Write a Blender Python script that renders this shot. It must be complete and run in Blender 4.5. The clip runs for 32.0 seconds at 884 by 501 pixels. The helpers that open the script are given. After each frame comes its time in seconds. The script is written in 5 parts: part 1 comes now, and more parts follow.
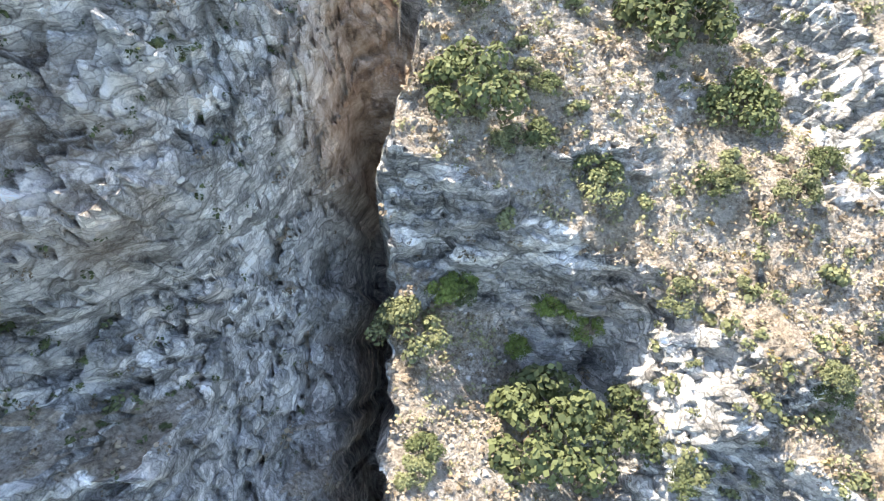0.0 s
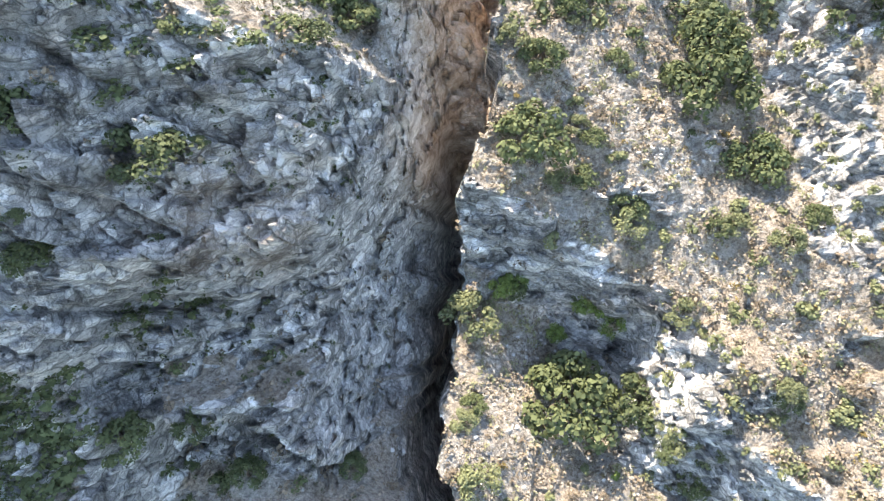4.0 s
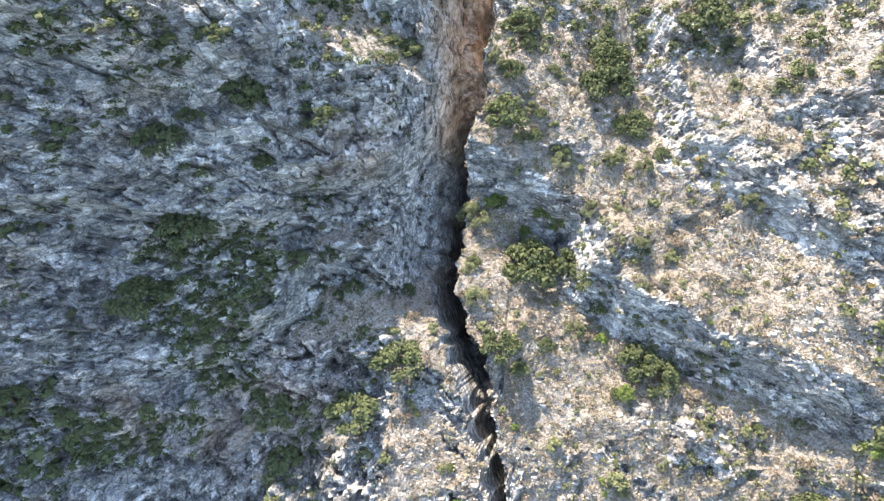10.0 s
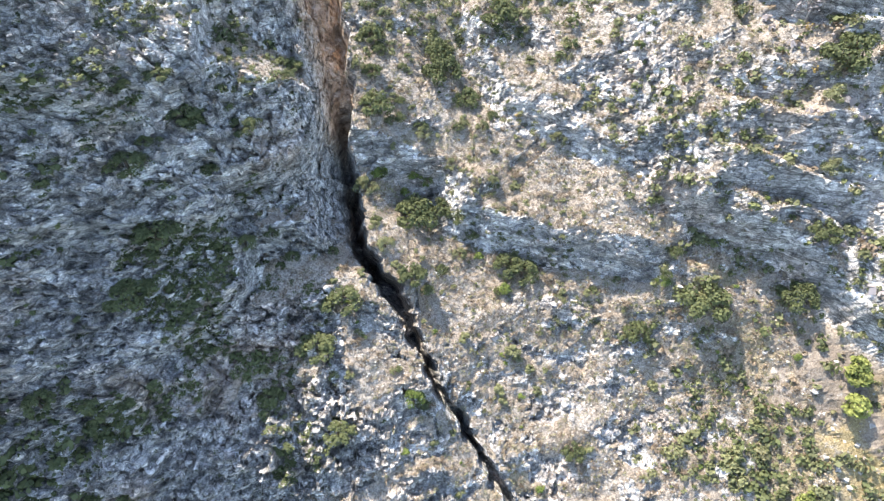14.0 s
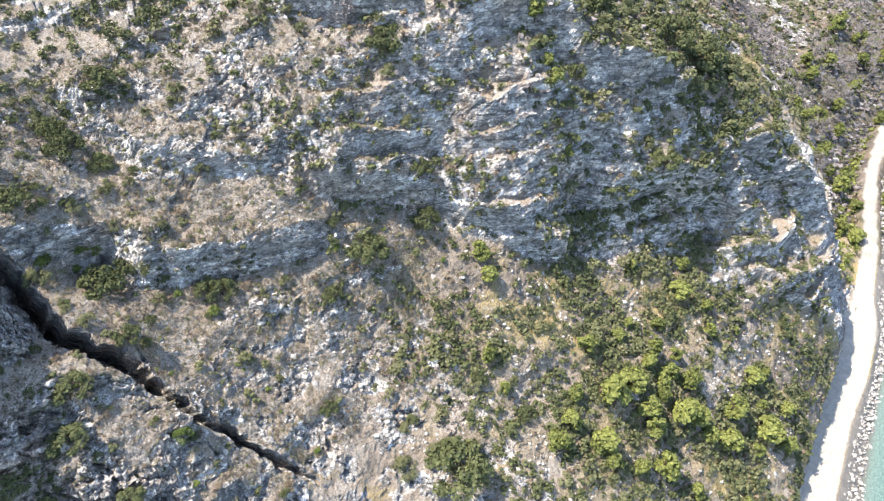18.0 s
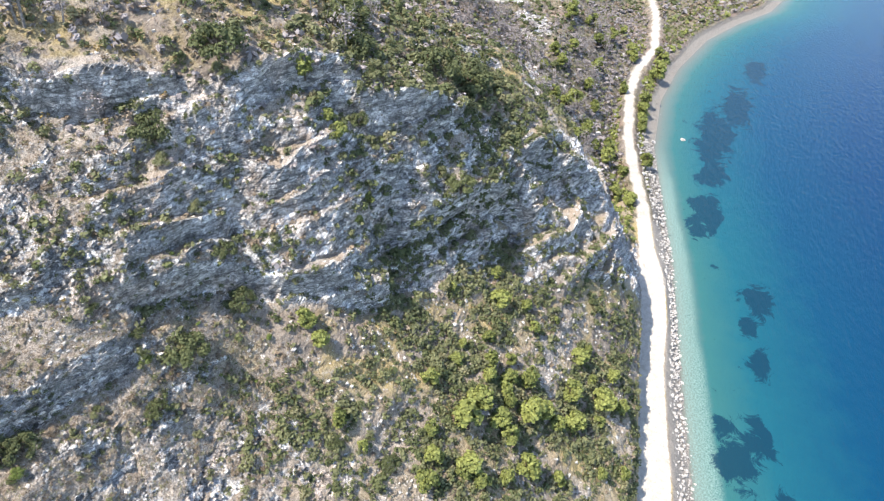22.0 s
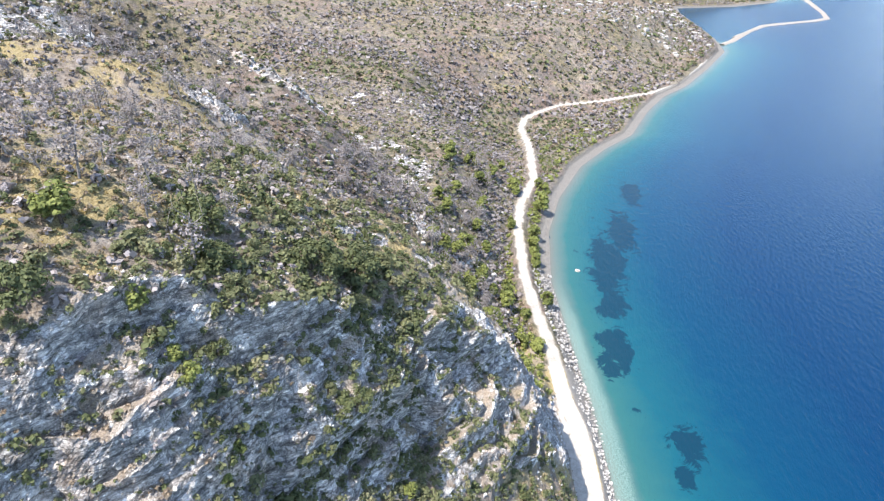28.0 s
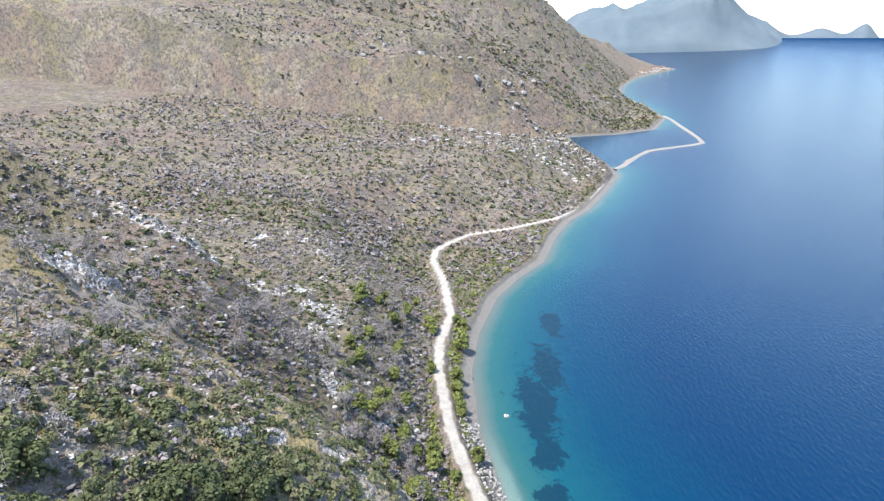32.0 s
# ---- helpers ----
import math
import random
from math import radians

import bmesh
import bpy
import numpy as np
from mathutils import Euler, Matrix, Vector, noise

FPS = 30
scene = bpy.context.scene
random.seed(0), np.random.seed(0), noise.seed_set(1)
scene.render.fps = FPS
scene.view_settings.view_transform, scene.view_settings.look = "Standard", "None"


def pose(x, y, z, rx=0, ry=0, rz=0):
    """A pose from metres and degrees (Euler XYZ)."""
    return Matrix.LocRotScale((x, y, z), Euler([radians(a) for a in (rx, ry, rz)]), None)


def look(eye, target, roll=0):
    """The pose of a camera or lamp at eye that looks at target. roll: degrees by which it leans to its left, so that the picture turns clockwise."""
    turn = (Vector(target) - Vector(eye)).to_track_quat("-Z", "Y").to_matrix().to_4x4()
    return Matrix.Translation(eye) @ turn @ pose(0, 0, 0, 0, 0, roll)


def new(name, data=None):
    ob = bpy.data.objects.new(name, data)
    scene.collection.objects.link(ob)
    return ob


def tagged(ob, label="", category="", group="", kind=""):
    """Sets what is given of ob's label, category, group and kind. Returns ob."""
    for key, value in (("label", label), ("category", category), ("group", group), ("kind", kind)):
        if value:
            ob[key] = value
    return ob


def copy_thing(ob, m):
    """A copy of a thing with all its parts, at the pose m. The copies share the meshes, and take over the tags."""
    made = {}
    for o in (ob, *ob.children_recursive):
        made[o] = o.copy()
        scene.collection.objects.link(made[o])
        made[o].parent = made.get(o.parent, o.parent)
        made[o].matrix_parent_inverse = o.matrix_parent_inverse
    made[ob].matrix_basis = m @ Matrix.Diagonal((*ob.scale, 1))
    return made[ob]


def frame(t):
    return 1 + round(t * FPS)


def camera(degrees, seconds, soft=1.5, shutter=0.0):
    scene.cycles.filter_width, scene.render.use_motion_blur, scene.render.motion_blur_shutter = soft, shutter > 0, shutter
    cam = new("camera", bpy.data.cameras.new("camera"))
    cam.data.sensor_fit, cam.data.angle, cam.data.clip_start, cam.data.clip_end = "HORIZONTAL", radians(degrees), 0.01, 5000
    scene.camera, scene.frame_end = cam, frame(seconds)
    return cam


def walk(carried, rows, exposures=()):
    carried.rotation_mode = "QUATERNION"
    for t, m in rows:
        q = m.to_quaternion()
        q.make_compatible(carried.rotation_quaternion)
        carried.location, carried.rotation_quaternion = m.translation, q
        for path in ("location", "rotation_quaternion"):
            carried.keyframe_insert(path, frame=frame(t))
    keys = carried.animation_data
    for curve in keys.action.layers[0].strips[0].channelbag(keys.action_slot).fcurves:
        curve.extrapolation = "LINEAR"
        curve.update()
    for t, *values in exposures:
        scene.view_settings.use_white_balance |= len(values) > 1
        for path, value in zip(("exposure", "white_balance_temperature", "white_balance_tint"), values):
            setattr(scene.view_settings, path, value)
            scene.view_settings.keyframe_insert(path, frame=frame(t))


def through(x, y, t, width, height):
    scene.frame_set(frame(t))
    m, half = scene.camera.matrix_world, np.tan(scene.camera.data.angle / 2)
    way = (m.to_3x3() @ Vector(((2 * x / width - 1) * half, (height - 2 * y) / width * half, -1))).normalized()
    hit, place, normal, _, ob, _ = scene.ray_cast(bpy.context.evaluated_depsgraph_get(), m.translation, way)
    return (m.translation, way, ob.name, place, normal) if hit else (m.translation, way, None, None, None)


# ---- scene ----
cam = camera(68.3, 32.0, 1.25)
PATH = [
    (0.0, -5.40, -0.72, 132.54, 53.33, -1.52, -1.86),
    (0.5, -5.42, -0.63, 133.97, 52.34, -1.26, 0.96),
    (1.0, -5.42, -0.52, 135.42, 51.25, -1.07, 3.85),
    (1.5, -5.38, -0.52, 136.79, 50.42, -1.01, 5.28),
    (2.0, -5.31, -0.86, 138.21, 49.59, -1.00, 5.53),
    (2.5, -5.17, -1.83, 139.64, 48.81, -0.85, 5.73),
    (3.0, -4.96, -3.15, 141.13, 47.90, -0.74, 6.07),
    (3.5, -4.76, -4.76, 142.69, 47.20, -0.70, 6.42),
    (5.5, 0.21, -15.73, 147.18, 50.10, 1.97, 9.66),
    (6.0, 0.43, -18.60, 148.51, 50.18, 1.79, 9.50),
    (6.5, 0.83, -21.49, 149.93, 50.14, 1.75, 9.46),
    (7.0, 1.38, -24.55, 151.40, 50.13, 1.84, 9.52),
    (7.5, 1.82, -27.62, 152.86, 50.06, 1.86, 9.46),
    (8.0, 2.22, -30.78, 154.28, 50.03, 1.84, 9.38),
    (8.5, 2.66, -33.88, 155.86, 49.86, 1.82, 9.37),
    (9.0, 3.12, -37.10, 157.33, 49.83, 1.84, 9.36),
    (9.5, 3.19, -40.26, 158.94, 49.64, 1.80, 9.27),
    (10.0, 2.99, -43.60, 160.35, 49.69, 1.77, 9.19),
    (10.5, 2.50, -46.80, 161.85, 49.65, 1.78, 9.00),
    (11.0, 1.68, -49.95, 163.51, 49.52, 1.76, 8.67),
    (11.5, 0.47, -53.18, 165.16, 49.41, 1.69, 7.08),
    (12.0, -1.11, -56.42, 166.67, 49.37, 1.60, 4.78),
    (12.5, -3.12, -59.65, 168.16, 49.36, 1.49, 2.25),
    (13.0, -5.14, -62.56, 169.65, 49.23, 1.26, -1.64),
    (13.5, -7.15, -65.57, 171.24, 49.16, 1.07, -6.22),
    (15.5, -16.42, -76.20, 177.66, 48.89, 0.30, -24.97),
    (16.0, -19.14, -77.97, 178.97, 48.95, 0.07, -30.13),
    (16.5, -21.23, -79.27, 180.46, 49.00, -0.12, -35.13),
    (17.0, -22.45, -80.29, 181.94, 49.10, -0.20, -40.03),
    (17.5, -23.46, -81.01, 183.05, 49.40, -0.24, -44.89),
    (18.0, -24.04, -81.05, 184.42, 49.55, -0.34, -49.77),
    (18.5, -24.41, -81.03, 185.78, 49.67, -0.44, -54.57),
    (19.0, -24.58, -81.03, 187.12, 49.80, -0.47, -58.97),
    (19.5, -24.36, -80.90, 188.28, 49.98, -0.34, -60.54),
    (20.0, -23.41, -80.19, 189.81, 49.94, -0.35, -61.66),
    (20.5, -22.16, -79.55, 191.15, 49.96, -0.29, -62.71),
    (21.0, -20.76, -78.82, 191.82, 50.01, -0.20, -63.50),
    (21.5, -18.96, -77.76, 192.24, 49.94, -0.29, -66.79),
    (22.0, -17.07, -76.78, 192.49, 49.94, -0.31, -70.55),
    (22.5, -15.02, -75.81, 192.53, 49.95, -0.28, -72.50),
    (23.0, -12.70, -75.06, 192.69, 49.98, -0.28, -75.21),
    (23.5, -10.36, -74.33, 192.67, 50.08, -0.25, -78.65),
    (24.0, -7.75, -73.47, 192.66, 50.28, -0.23, -78.87),
    (24.5, -5.10, -72.71, 192.68, 50.93, -0.22, -78.91),
    (25.0, -2.43, -72.01, 192.71, 52.11, -0.21, -78.91),
    (25.5, 0.27, -71.45, 192.70, 53.48, -0.15, -78.91),
    (27.5, 12.53, -68.96, 193.37, 58.94, -0.13, -80.66),
    (28.0, 15.82, -68.28, 193.38, 60.31, -0.11, -81.71),
    (28.5, 19.22, -67.60, 193.36, 61.67, -0.11, -82.79),
    (29.0, 22.75, -66.95, 193.32, 63.04, -0.09, -83.85),
    (29.5, 26.46, -66.47, 193.29, 64.37, -0.10, -84.89),
    (30.0, 30.22, -66.13, 193.26, 65.70, -0.02, -85.93),
    (30.5, 34.02, -65.91, 193.25, 67.02, 0.05, -86.98),
    (31.0, 37.83, -65.80, 193.25, 68.36, -0.03, -87.99),
    (31.5, 41.56, -65.68, 193.22, 69.69, 0.03, -89.03),
    (32.0, 45.23, -65.52, 193.17, 71.00, 0.00, -90.00),
]
walk(cam, [(t, pose(x, y, z, rx, ry, rz)) for t, x, y, z, rx, ry, rz in PATH], ((0.0, 2.58, 7250, 10), (5.0, 2.43, 7200, 10), (9.0, 2.3, 7100, 11), (15.0, 2.03, 6950, 12), (20.0, 1.55, 6900, 12), (25.0, 1.68, 6600, 12), (28.0, 1.6, 6550, 12), (32.0, 1.35, 6300, 10)))
# ---- end of path ----
# ---- light ----
SUN_AZ, SUN_EL = -40.0, 62.0          # degrees from +y towards +x; height
world = bpy.data.worlds.new("world")
scene.world = world
world.use_nodes = True
wn = world.node_tree.nodes
sky = wn.new("ShaderNodeTexSky")
sky.sky_type, sky.sun_disc = "NISHITA", False
sky.sun_elevation, sky.sun_rotation = radians(SUN_EL), radians(SUN_AZ)
sky.air_density, sky.dust_density, sky.ozone_density = 1.0, 0.5, 1.0
wn["Background"].inputs["Strength"].default_value = 0.138
world.node_tree.links.new(sky.outputs["Color"], wn["Background"].inputs["Color"])
sun_data = bpy.data.lights.new("sun", "SUN")
sun_data.energy, sun_data.angle, sun_data.color = 3.35, radians(0.53), (1.0, 0.93, 0.84)
sun = new("sun", sun_data)
to_sun = Vector((math.sin(radians(SUN_AZ)) * math.cos(radians(SUN_EL)), math.cos(radians(SUN_AZ)) * math.cos(radians(SUN_EL)), math.sin(radians(SUN_EL))))
sun.matrix_world = look(to_sun * 300, (0, 0, 0))


# ---- small tools: noise on arrays, interpolation, meshes ----
def hash01(ix, iy, iz, seed):
    h = (ix.astype(np.int64) * 374761393 + iy.astype(np.int64) * 668265263 + iz.astype(np.int64) * 2147483647 + seed * 1274126177) & 0xFFFFFFFF
    h = ((h ^ (h >> 13)) * 1274126177) & 0xFFFFFFFF
    h = ((h ^ (h >> 16)) * 2246822519) & 0xFFFFFFFF
    return ((h ^ (h >> 15)) & 0xFFFFFF) / 16777215.0


def vnoise(x, y, z, seed=0):
    """Smooth value noise, -1 to 1."""
    ix, iy, iz = np.floor(x), np.floor(y), np.floor(z)
    fx, fy, fz = x - ix, y - iy, z - iz
    fx, fy, fz = (f * f * f * (f * (f * 6 - 15) + 10) for f in (fx, fy, fz))
    ix, iy, iz = ix.astype(np.int64), iy.astype(np.int64), iz.astype(np.int64)
    out = 0
    for a in (0, 1):
        for b in (0, 1):
            for c in (0, 1):
                w = (fx if a else 1 - fx) * (fy if b else 1 - fy) * (fz if c else 1 - fz)
                out = out + w * hash01(ix + a, iy + b, iz + c, seed)
    return out * 2 - 1


def fbm(x, y, z, size, octaves=4, seed=0, gain=0.5, ridged=False):
    out, amp, total = 0, 1.0, 0.0
    for o in range(octaves):
        k = 2.03 ** o / size
        n = vnoise(x * k + 17.3 * o, y * k - 9.1 * o, z * k + 5.7 * o, seed + o)
        if ridged:
            n = 1 - 2 * np.abs(n)
        out, total, amp = out + amp * n, total + amp, amp * gain
    return out / total


def blocks(x, y, z, size, seed=0, tilt=0.0):
    """Cell noise: for each place the random height of its block (0 to 1), its face tilted at random, and the distance from the block's edge."""
    x, y, z = x / size, y / size, z / size
    ix, iy, iz = np.floor(x), np.floor(y), np.floor(z)
    best, second, value = np.full(x.shape, 9.0), np.full(x.shape, 9.0), np.zeros(x.shape)
    for a in (-1, 0, 1):
        for b in (-1, 0, 1):
            for c in (-1, 0, 1):
                jx, jy, jz = ix + a, iy + b, iz + c
                px = jx + hash01(jx, jy, jz, seed)
                py = jy + hash01(jx, jy, jz, seed + 1)
                pz = jz + hash01(jx, jy, jz, seed + 2)
                d = np.sqrt((px - x) ** 2 + (py - y) ** 2 + (pz - z) ** 2)
                near = d < best
                second = np.where(near, best, np.minimum(second, d))
                own = hash01(jx, jy, jz, seed + 3)
                if tilt:
                    own = own + tilt * ((hash01(jx, jy, jz, seed + 4) - 0.5) * (x - px) + (hash01(jx, jy, jz, seed + 5) - 0.5) * (y - py) + (hash01(jx, jy, jz, seed + 6) - 0.5) * (z - pz))
                value = np.where(near, own, value)
                best = np.where(near, d, best)
    return value, second - best


def smooth(a, b, v):
    t = np.clip((v - a) / (b - a), 0, 1)
    return t * t * (3 - 2 * t)


def from_line(px, py, line):
    """Distance of places from a polyline, signed (plus: to its left), and how far along it (0 to 1)."""
    best, side, along = np.full(px.shape, 1e9), np.ones(px.shape), np.zeros(px.shape)
    n = len(line) - 1
    for i in range(n):
        (ax, ay), (bx, by) = line[i], line[i + 1]
        dx, dy = bx - ax, by - ay
        t = np.clip(((px - ax) * dx + (py - ay) * dy) / (dx * dx + dy * dy), 0, 1)
        d = np.hypot(px - ax - t * dx, py - ay - t * dy)
        near = d < best
        cross = dx * (py - ay) - dy * (px - ax)
        best, side, along = np.where(near, d, best), np.where(near, np.sign(cross), side), np.where(near, (i + t) / n, along)
    return best * side, along


def sheet(name, X, Y, Z, attrs=(), material=None, kind="structure", label="", category="", shade=False):
    """A grid of places, rows by columns, as one mesh with float attributes on its points."""
    rows, cols = X.shape
    co = np.stack([X, Y, Z], -1).reshape(-1, 3).astype(np.float32)
    i = (np.arange(rows - 1)[:, None] * cols + np.arange(cols - 1)[None, :]).ravel()
    quads = np.stack([i, i + 1, i + cols + 1, i + cols], -1).astype(np.int32)
    me = bpy.data.meshes.new(name)
    me.vertices.add(len(co))
    me.vertices.foreach_set("co", co.ravel())
    me.loops.add(quads.size)
    me.loops.foreach_set("vertex_index", quads.ravel())
    me.polygons.add(len(quads))
    me.polygons.foreach_set("loop_start", np.arange(len(quads), dtype=np.int32) * 4)
    me.update(calc_edges=True)
    for key, values in attrs:
        at = me.attributes.new(key, "FLOAT", "POINT")
        at.data.foreach_set("value", np.clip(values, 0, 1).astype(np.float32).ravel())
    me.polygons.foreach_set("use_smooth", np.full(len(quads), shade))
    if material:
        me.materials.append(material)
    ob = new(name, me)
    return tagged(ob, label, category, "", kind)


# ---- materials ----
def material(name, rough=0.9):
    m = bpy.data.materials.new(name)
    m.use_nodes = True
    b = m.node_tree.nodes["Principled BSDF"]
    b.inputs["Roughness"].default_value = rough
    b.inputs["Specular IOR Level"].default_value = 0.25
    return m, m.node_tree.nodes, m.node_tree.links, b


def node(nodes, kind, **values):
    n = nodes.new(kind)
    for key, v in values.items():
        n.inputs[key.replace("_", " ")].default_value = v
    return n


def noise_tex(nodes, links, scale, detail=4.0, rough=0.6, where=None, distort=0.0):
    n = node(nodes, "ShaderNodeTexNoise", Scale=scale, Detail=detail, Roughness=rough, Distortion=distort)
    if where:
        links.new(where, n.inputs["Vector"])
    return n.outputs["Fac"]


def ramp(nodes, links, fac, stops):
    r = nodes.new("ShaderNodeValToRGB")
    links.new(fac, r.inputs["Fac"])
    els = r.color_ramp.elements
    while len(els) < len(stops):
        els.new(0.5)
    for e, (p, c) in zip(els, stops):
        e.position, e.color = p, (*c, 1) if len(c) == 3 else c
    return r.outputs["Color"]


def grey(v):
    return (v, v, v)


def mix(nodes, links, fac, a, b, blend="MIX"):
    m = nodes.new("ShaderNodeMix")
    m.data_type, m.blend_type = "RGBA", blend
    for key, v in (("Factor", fac), ("A", a), ("B", b)):
        s = m.inputs[0] if key == "Factor" else m.inputs[6] if key == "A" else m.inputs[7]
        if isinstance(v, (int, float)):
            s.default_value = v
        elif isinstance(v, tuple):
            s.default_value = (*v, 1)
        else:
            links.new(v, s)
    return m.outputs[2]


def math_node(nodes, links, op, a, b=0.0):
    m = nodes.new("ShaderNodeMath")
    m.operation = op
    for s, v in zip(m.inputs, (a, b)):
        if isinstance(v, (int, float)):
            s.default_value = v
        else:
            links.new(v, s)
    return m.outputs[0]


def bump(nodes, links, height, strength, distance, bsdf, under=None):
    b = node(nodes, "ShaderNodeBump", Strength=strength, Distance=distance)
    links.new(height, b.inputs["Height"])
    if under:
        links.new(under, b.inputs["Normal"])
    if bsdf:
        links.new(b.outputs["Normal"], bsdf.inputs["Normal"])
    return b.outputs["Normal"]


def ground_material(name, scale=1.0):
    """Limestone where the attribute rock is high, stony dry soil elsewhere; rust stains where rust is high."""
    m, n, l, b = material(name, 0.93)
    pos = n.new("ShaderNodeNewGeometry").outputs["Position"]

    def att(key):
        a = n.new("ShaderNodeAttribute")
        a.attribute_name = key
        return a.outputs["Fac"]
    big = noise_tex(n, l, 0.09 * scale, 5, 0.6, pos)
    mid = noise_tex(n, l, 0.55 * scale, 6, 0.65, pos)
    fine = noise_tex(n, l, 3.2 * scale, 6, 0.75, pos)
    grit = noise_tex(n, l, 11.0 * scale, 4, 0.8, pos)
    # limestone: grey with pale weathered faces, blue-grey films, dark pits, seepage and joints
    tone = math_node(n, l, "ADD", math_node(n, l, "ADD", math_node(n, l, "MULTIPLY", mid, 0.4), math_node(n, l, "MULTIPLY", fine, 0.35)), math_node(n, l, "MULTIPLY", grit, 0.25))
    stone = ramp(n, l, tone, [(0.41, (0.08, 0.078, 0.075)), (0.455, (0.27, 0.267, 0.26)), (0.51, (0.47, 0.466, 0.455)), (0.565, (0.70, 0.69, 0.67))])
    warm = ramp(n, l, big, [(0.5, (1, 1, 1)), (0.64, (1.12, 0.95, 0.82))])
    stone = mix(n, l, 0.8, stone, warm, "MULTIPLY")
    streak_map = node(n, "ShaderNodeMapping", Scale=(0.5, 0.5, 0.05))
    l.new(pos, streak_map.inputs["Vector"])
    streak = noise_tex(n, l, 1.6, 5, 0.65, streak_map.outputs["Vector"])
    stone = mix(n, l, ramp(n, l, streak, [(0.54, grey(0)), (0.68, grey(0.55))]), stone, (0.14, 0.145, 0.155))
    bed_map = node(n, "ShaderNodeMapping", Scale=(0.16, 0.22, 1.5), Rotation=(radians(20), radians(24), 0))
    l.new(pos, bed_map.inputs["Vector"])
    beds = noise_tex(n, l, 1.0 * scale, 6, 0.72, bed_map.outputs["Vector"], 0.35)
    stone = mix(n, l, 1.0, stone, ramp(n, l, beds, [(0.40, grey(0.42)), (0.455, grey(0.92)), (0.53, grey(1.0)), (0.62, grey(1.22))]), "MULTIPLY")
    pits = noise_tex(n, l, 1.3 * scale, 6, 0.8, pos, 0.4)
    stone = mix(n, l, ramp(n, l, pits, [(0.555, grey(0)), (0.62, grey(0.8))]), stone, (0.075, 0.072, 0.062))
    tilt = node(n, "ShaderNodeMapping", Scale=(0.4, 0.9, 1.6), Rotation=(radians(20), radians(24), 0))
    l.new(pos, tilt.inputs["Vector"])
    shift = node(n, "ShaderNodeVectorMath")
    shift.operation = "ADD"
    l.new(tilt.outputs["Vector"], shift.inputs[0])
    wave = n.new("ShaderNodeTexNoise")
    wave.inputs["Scale"].default_value, wave.inputs["Detail"].default_value = 0.5 * scale, 2
    l.new(pos, wave.inputs["Vector"])
    l.new(wave.outputs["Color"], shift.inputs[1])
    stone = mix(n, l, att("clean"), stone, ramp(n, l, tone, [(0.42, (0.24, 0.24, 0.235)), (0.47, (0.52, 0.518, 0.51)), (0.54, (0.76, 0.75, 0.73))]))
    joints = []
    for size, thin in ((0.42, 0.05), (1.4, 0.075)):
        cell = node(n, "ShaderNodeTexVoronoi", Scale=size * scale)
        l.new(shift.outputs["Vector"], cell.inputs["Vector"])
        stone = mix(n, l, 1.0, stone, ramp(n, l, cell.outputs["Color"], [(0.28, grey(0.74)), (0.5, grey(1.0)), (0.72, grey(1.28))]), "MULTIPLY")
        v = node(n, "ShaderNodeTexVoronoi", Scale=size * scale)
        v.feature = "DISTANCE_TO_EDGE"
        l.new(shift.outputs["Vector"], v.inputs["Vector"])
        joints.append(ramp(n, l, v.outputs["Distance"], [(0.0, grey(0)), (thin, grey(1))]))
    joint = math_node(n, l, "MULTIPLY", joints[0], math_node(n, l, "ADD", math_node(n, l, "MULTIPLY", joints[1], 0.7), 0.3))
    broken = ramp(n, l, fine, [(0.42, grey(0.1)), (0.53, grey(0.85))])
    stone = mix(n, l, math_node(n, l, "MULTIPLY", math_node(n, l, "SUBTRACT", 1.0, joint), broken), stone, (0.055, 0.054, 0.05))
    rusty = ramp(n, l, mid, [(0.36, (0.27, 0.17, 0.11)), (0.46, (0.53, 0.36, 0.235)), (0.55, (0.68, 0.51, 0.37)), (0.66, (0.76, 0.63, 0.51))])
    stone = mix(n, l, att("rust"), stone, rusty)
    # soil: pale grit, straw-coloured dry grass, brownish brush
    soil = ramp(n, l, fine, [(0.34, (0.11, 0.09, 0.072)), (0.45, (0.26, 0.228, 0.192)), (0.55, (0.40, 0.365, 0.32)), (0.67, (0.56, 0.53, 0.485))])
    straw = ramp(n, l, fine, [(0.34, (0.115, 0.088, 0.066)), (0.5, (0.27, 0.222, 0.17)), (0.66, (0.41, 0.355, 0.285))])
    soil = mix(n, l, 0.55, soil, ramp(n, l, grit, [(0.38, grey(0.45)), (0.5, grey(0.95)), (0.62, grey(1.35))]), "MULTIPLY")
    soil = mix(n, l, ramp(n, l, noise_tex(n, l, 0.2 * scale, 5, 0.65, pos), [(0.45, grey(0)), (0.6, grey(0.85))]), soil, straw)
    scree = ramp(n, l, noise_tex(n, l, 0.13 * scale, 6, 0.7, pos, 0.6), [(0.52, grey(0)), (0.62, grey(0.8))])
    soil = mix(n, l, scree, soil, ramp(n, l, fine, [(0.36, (0.18, 0.168, 0.152)), (0.62, (0.43, 0.41, 0.372))]))
    soil = mix(n, l, att("brown"), soil, ramp(n, l, mid, [(0.35, (0.10, 0.082, 0.066)), (0.52, (0.205, 0.168, 0.132)), (0.66, (0.31, 0.262, 0.205))]))
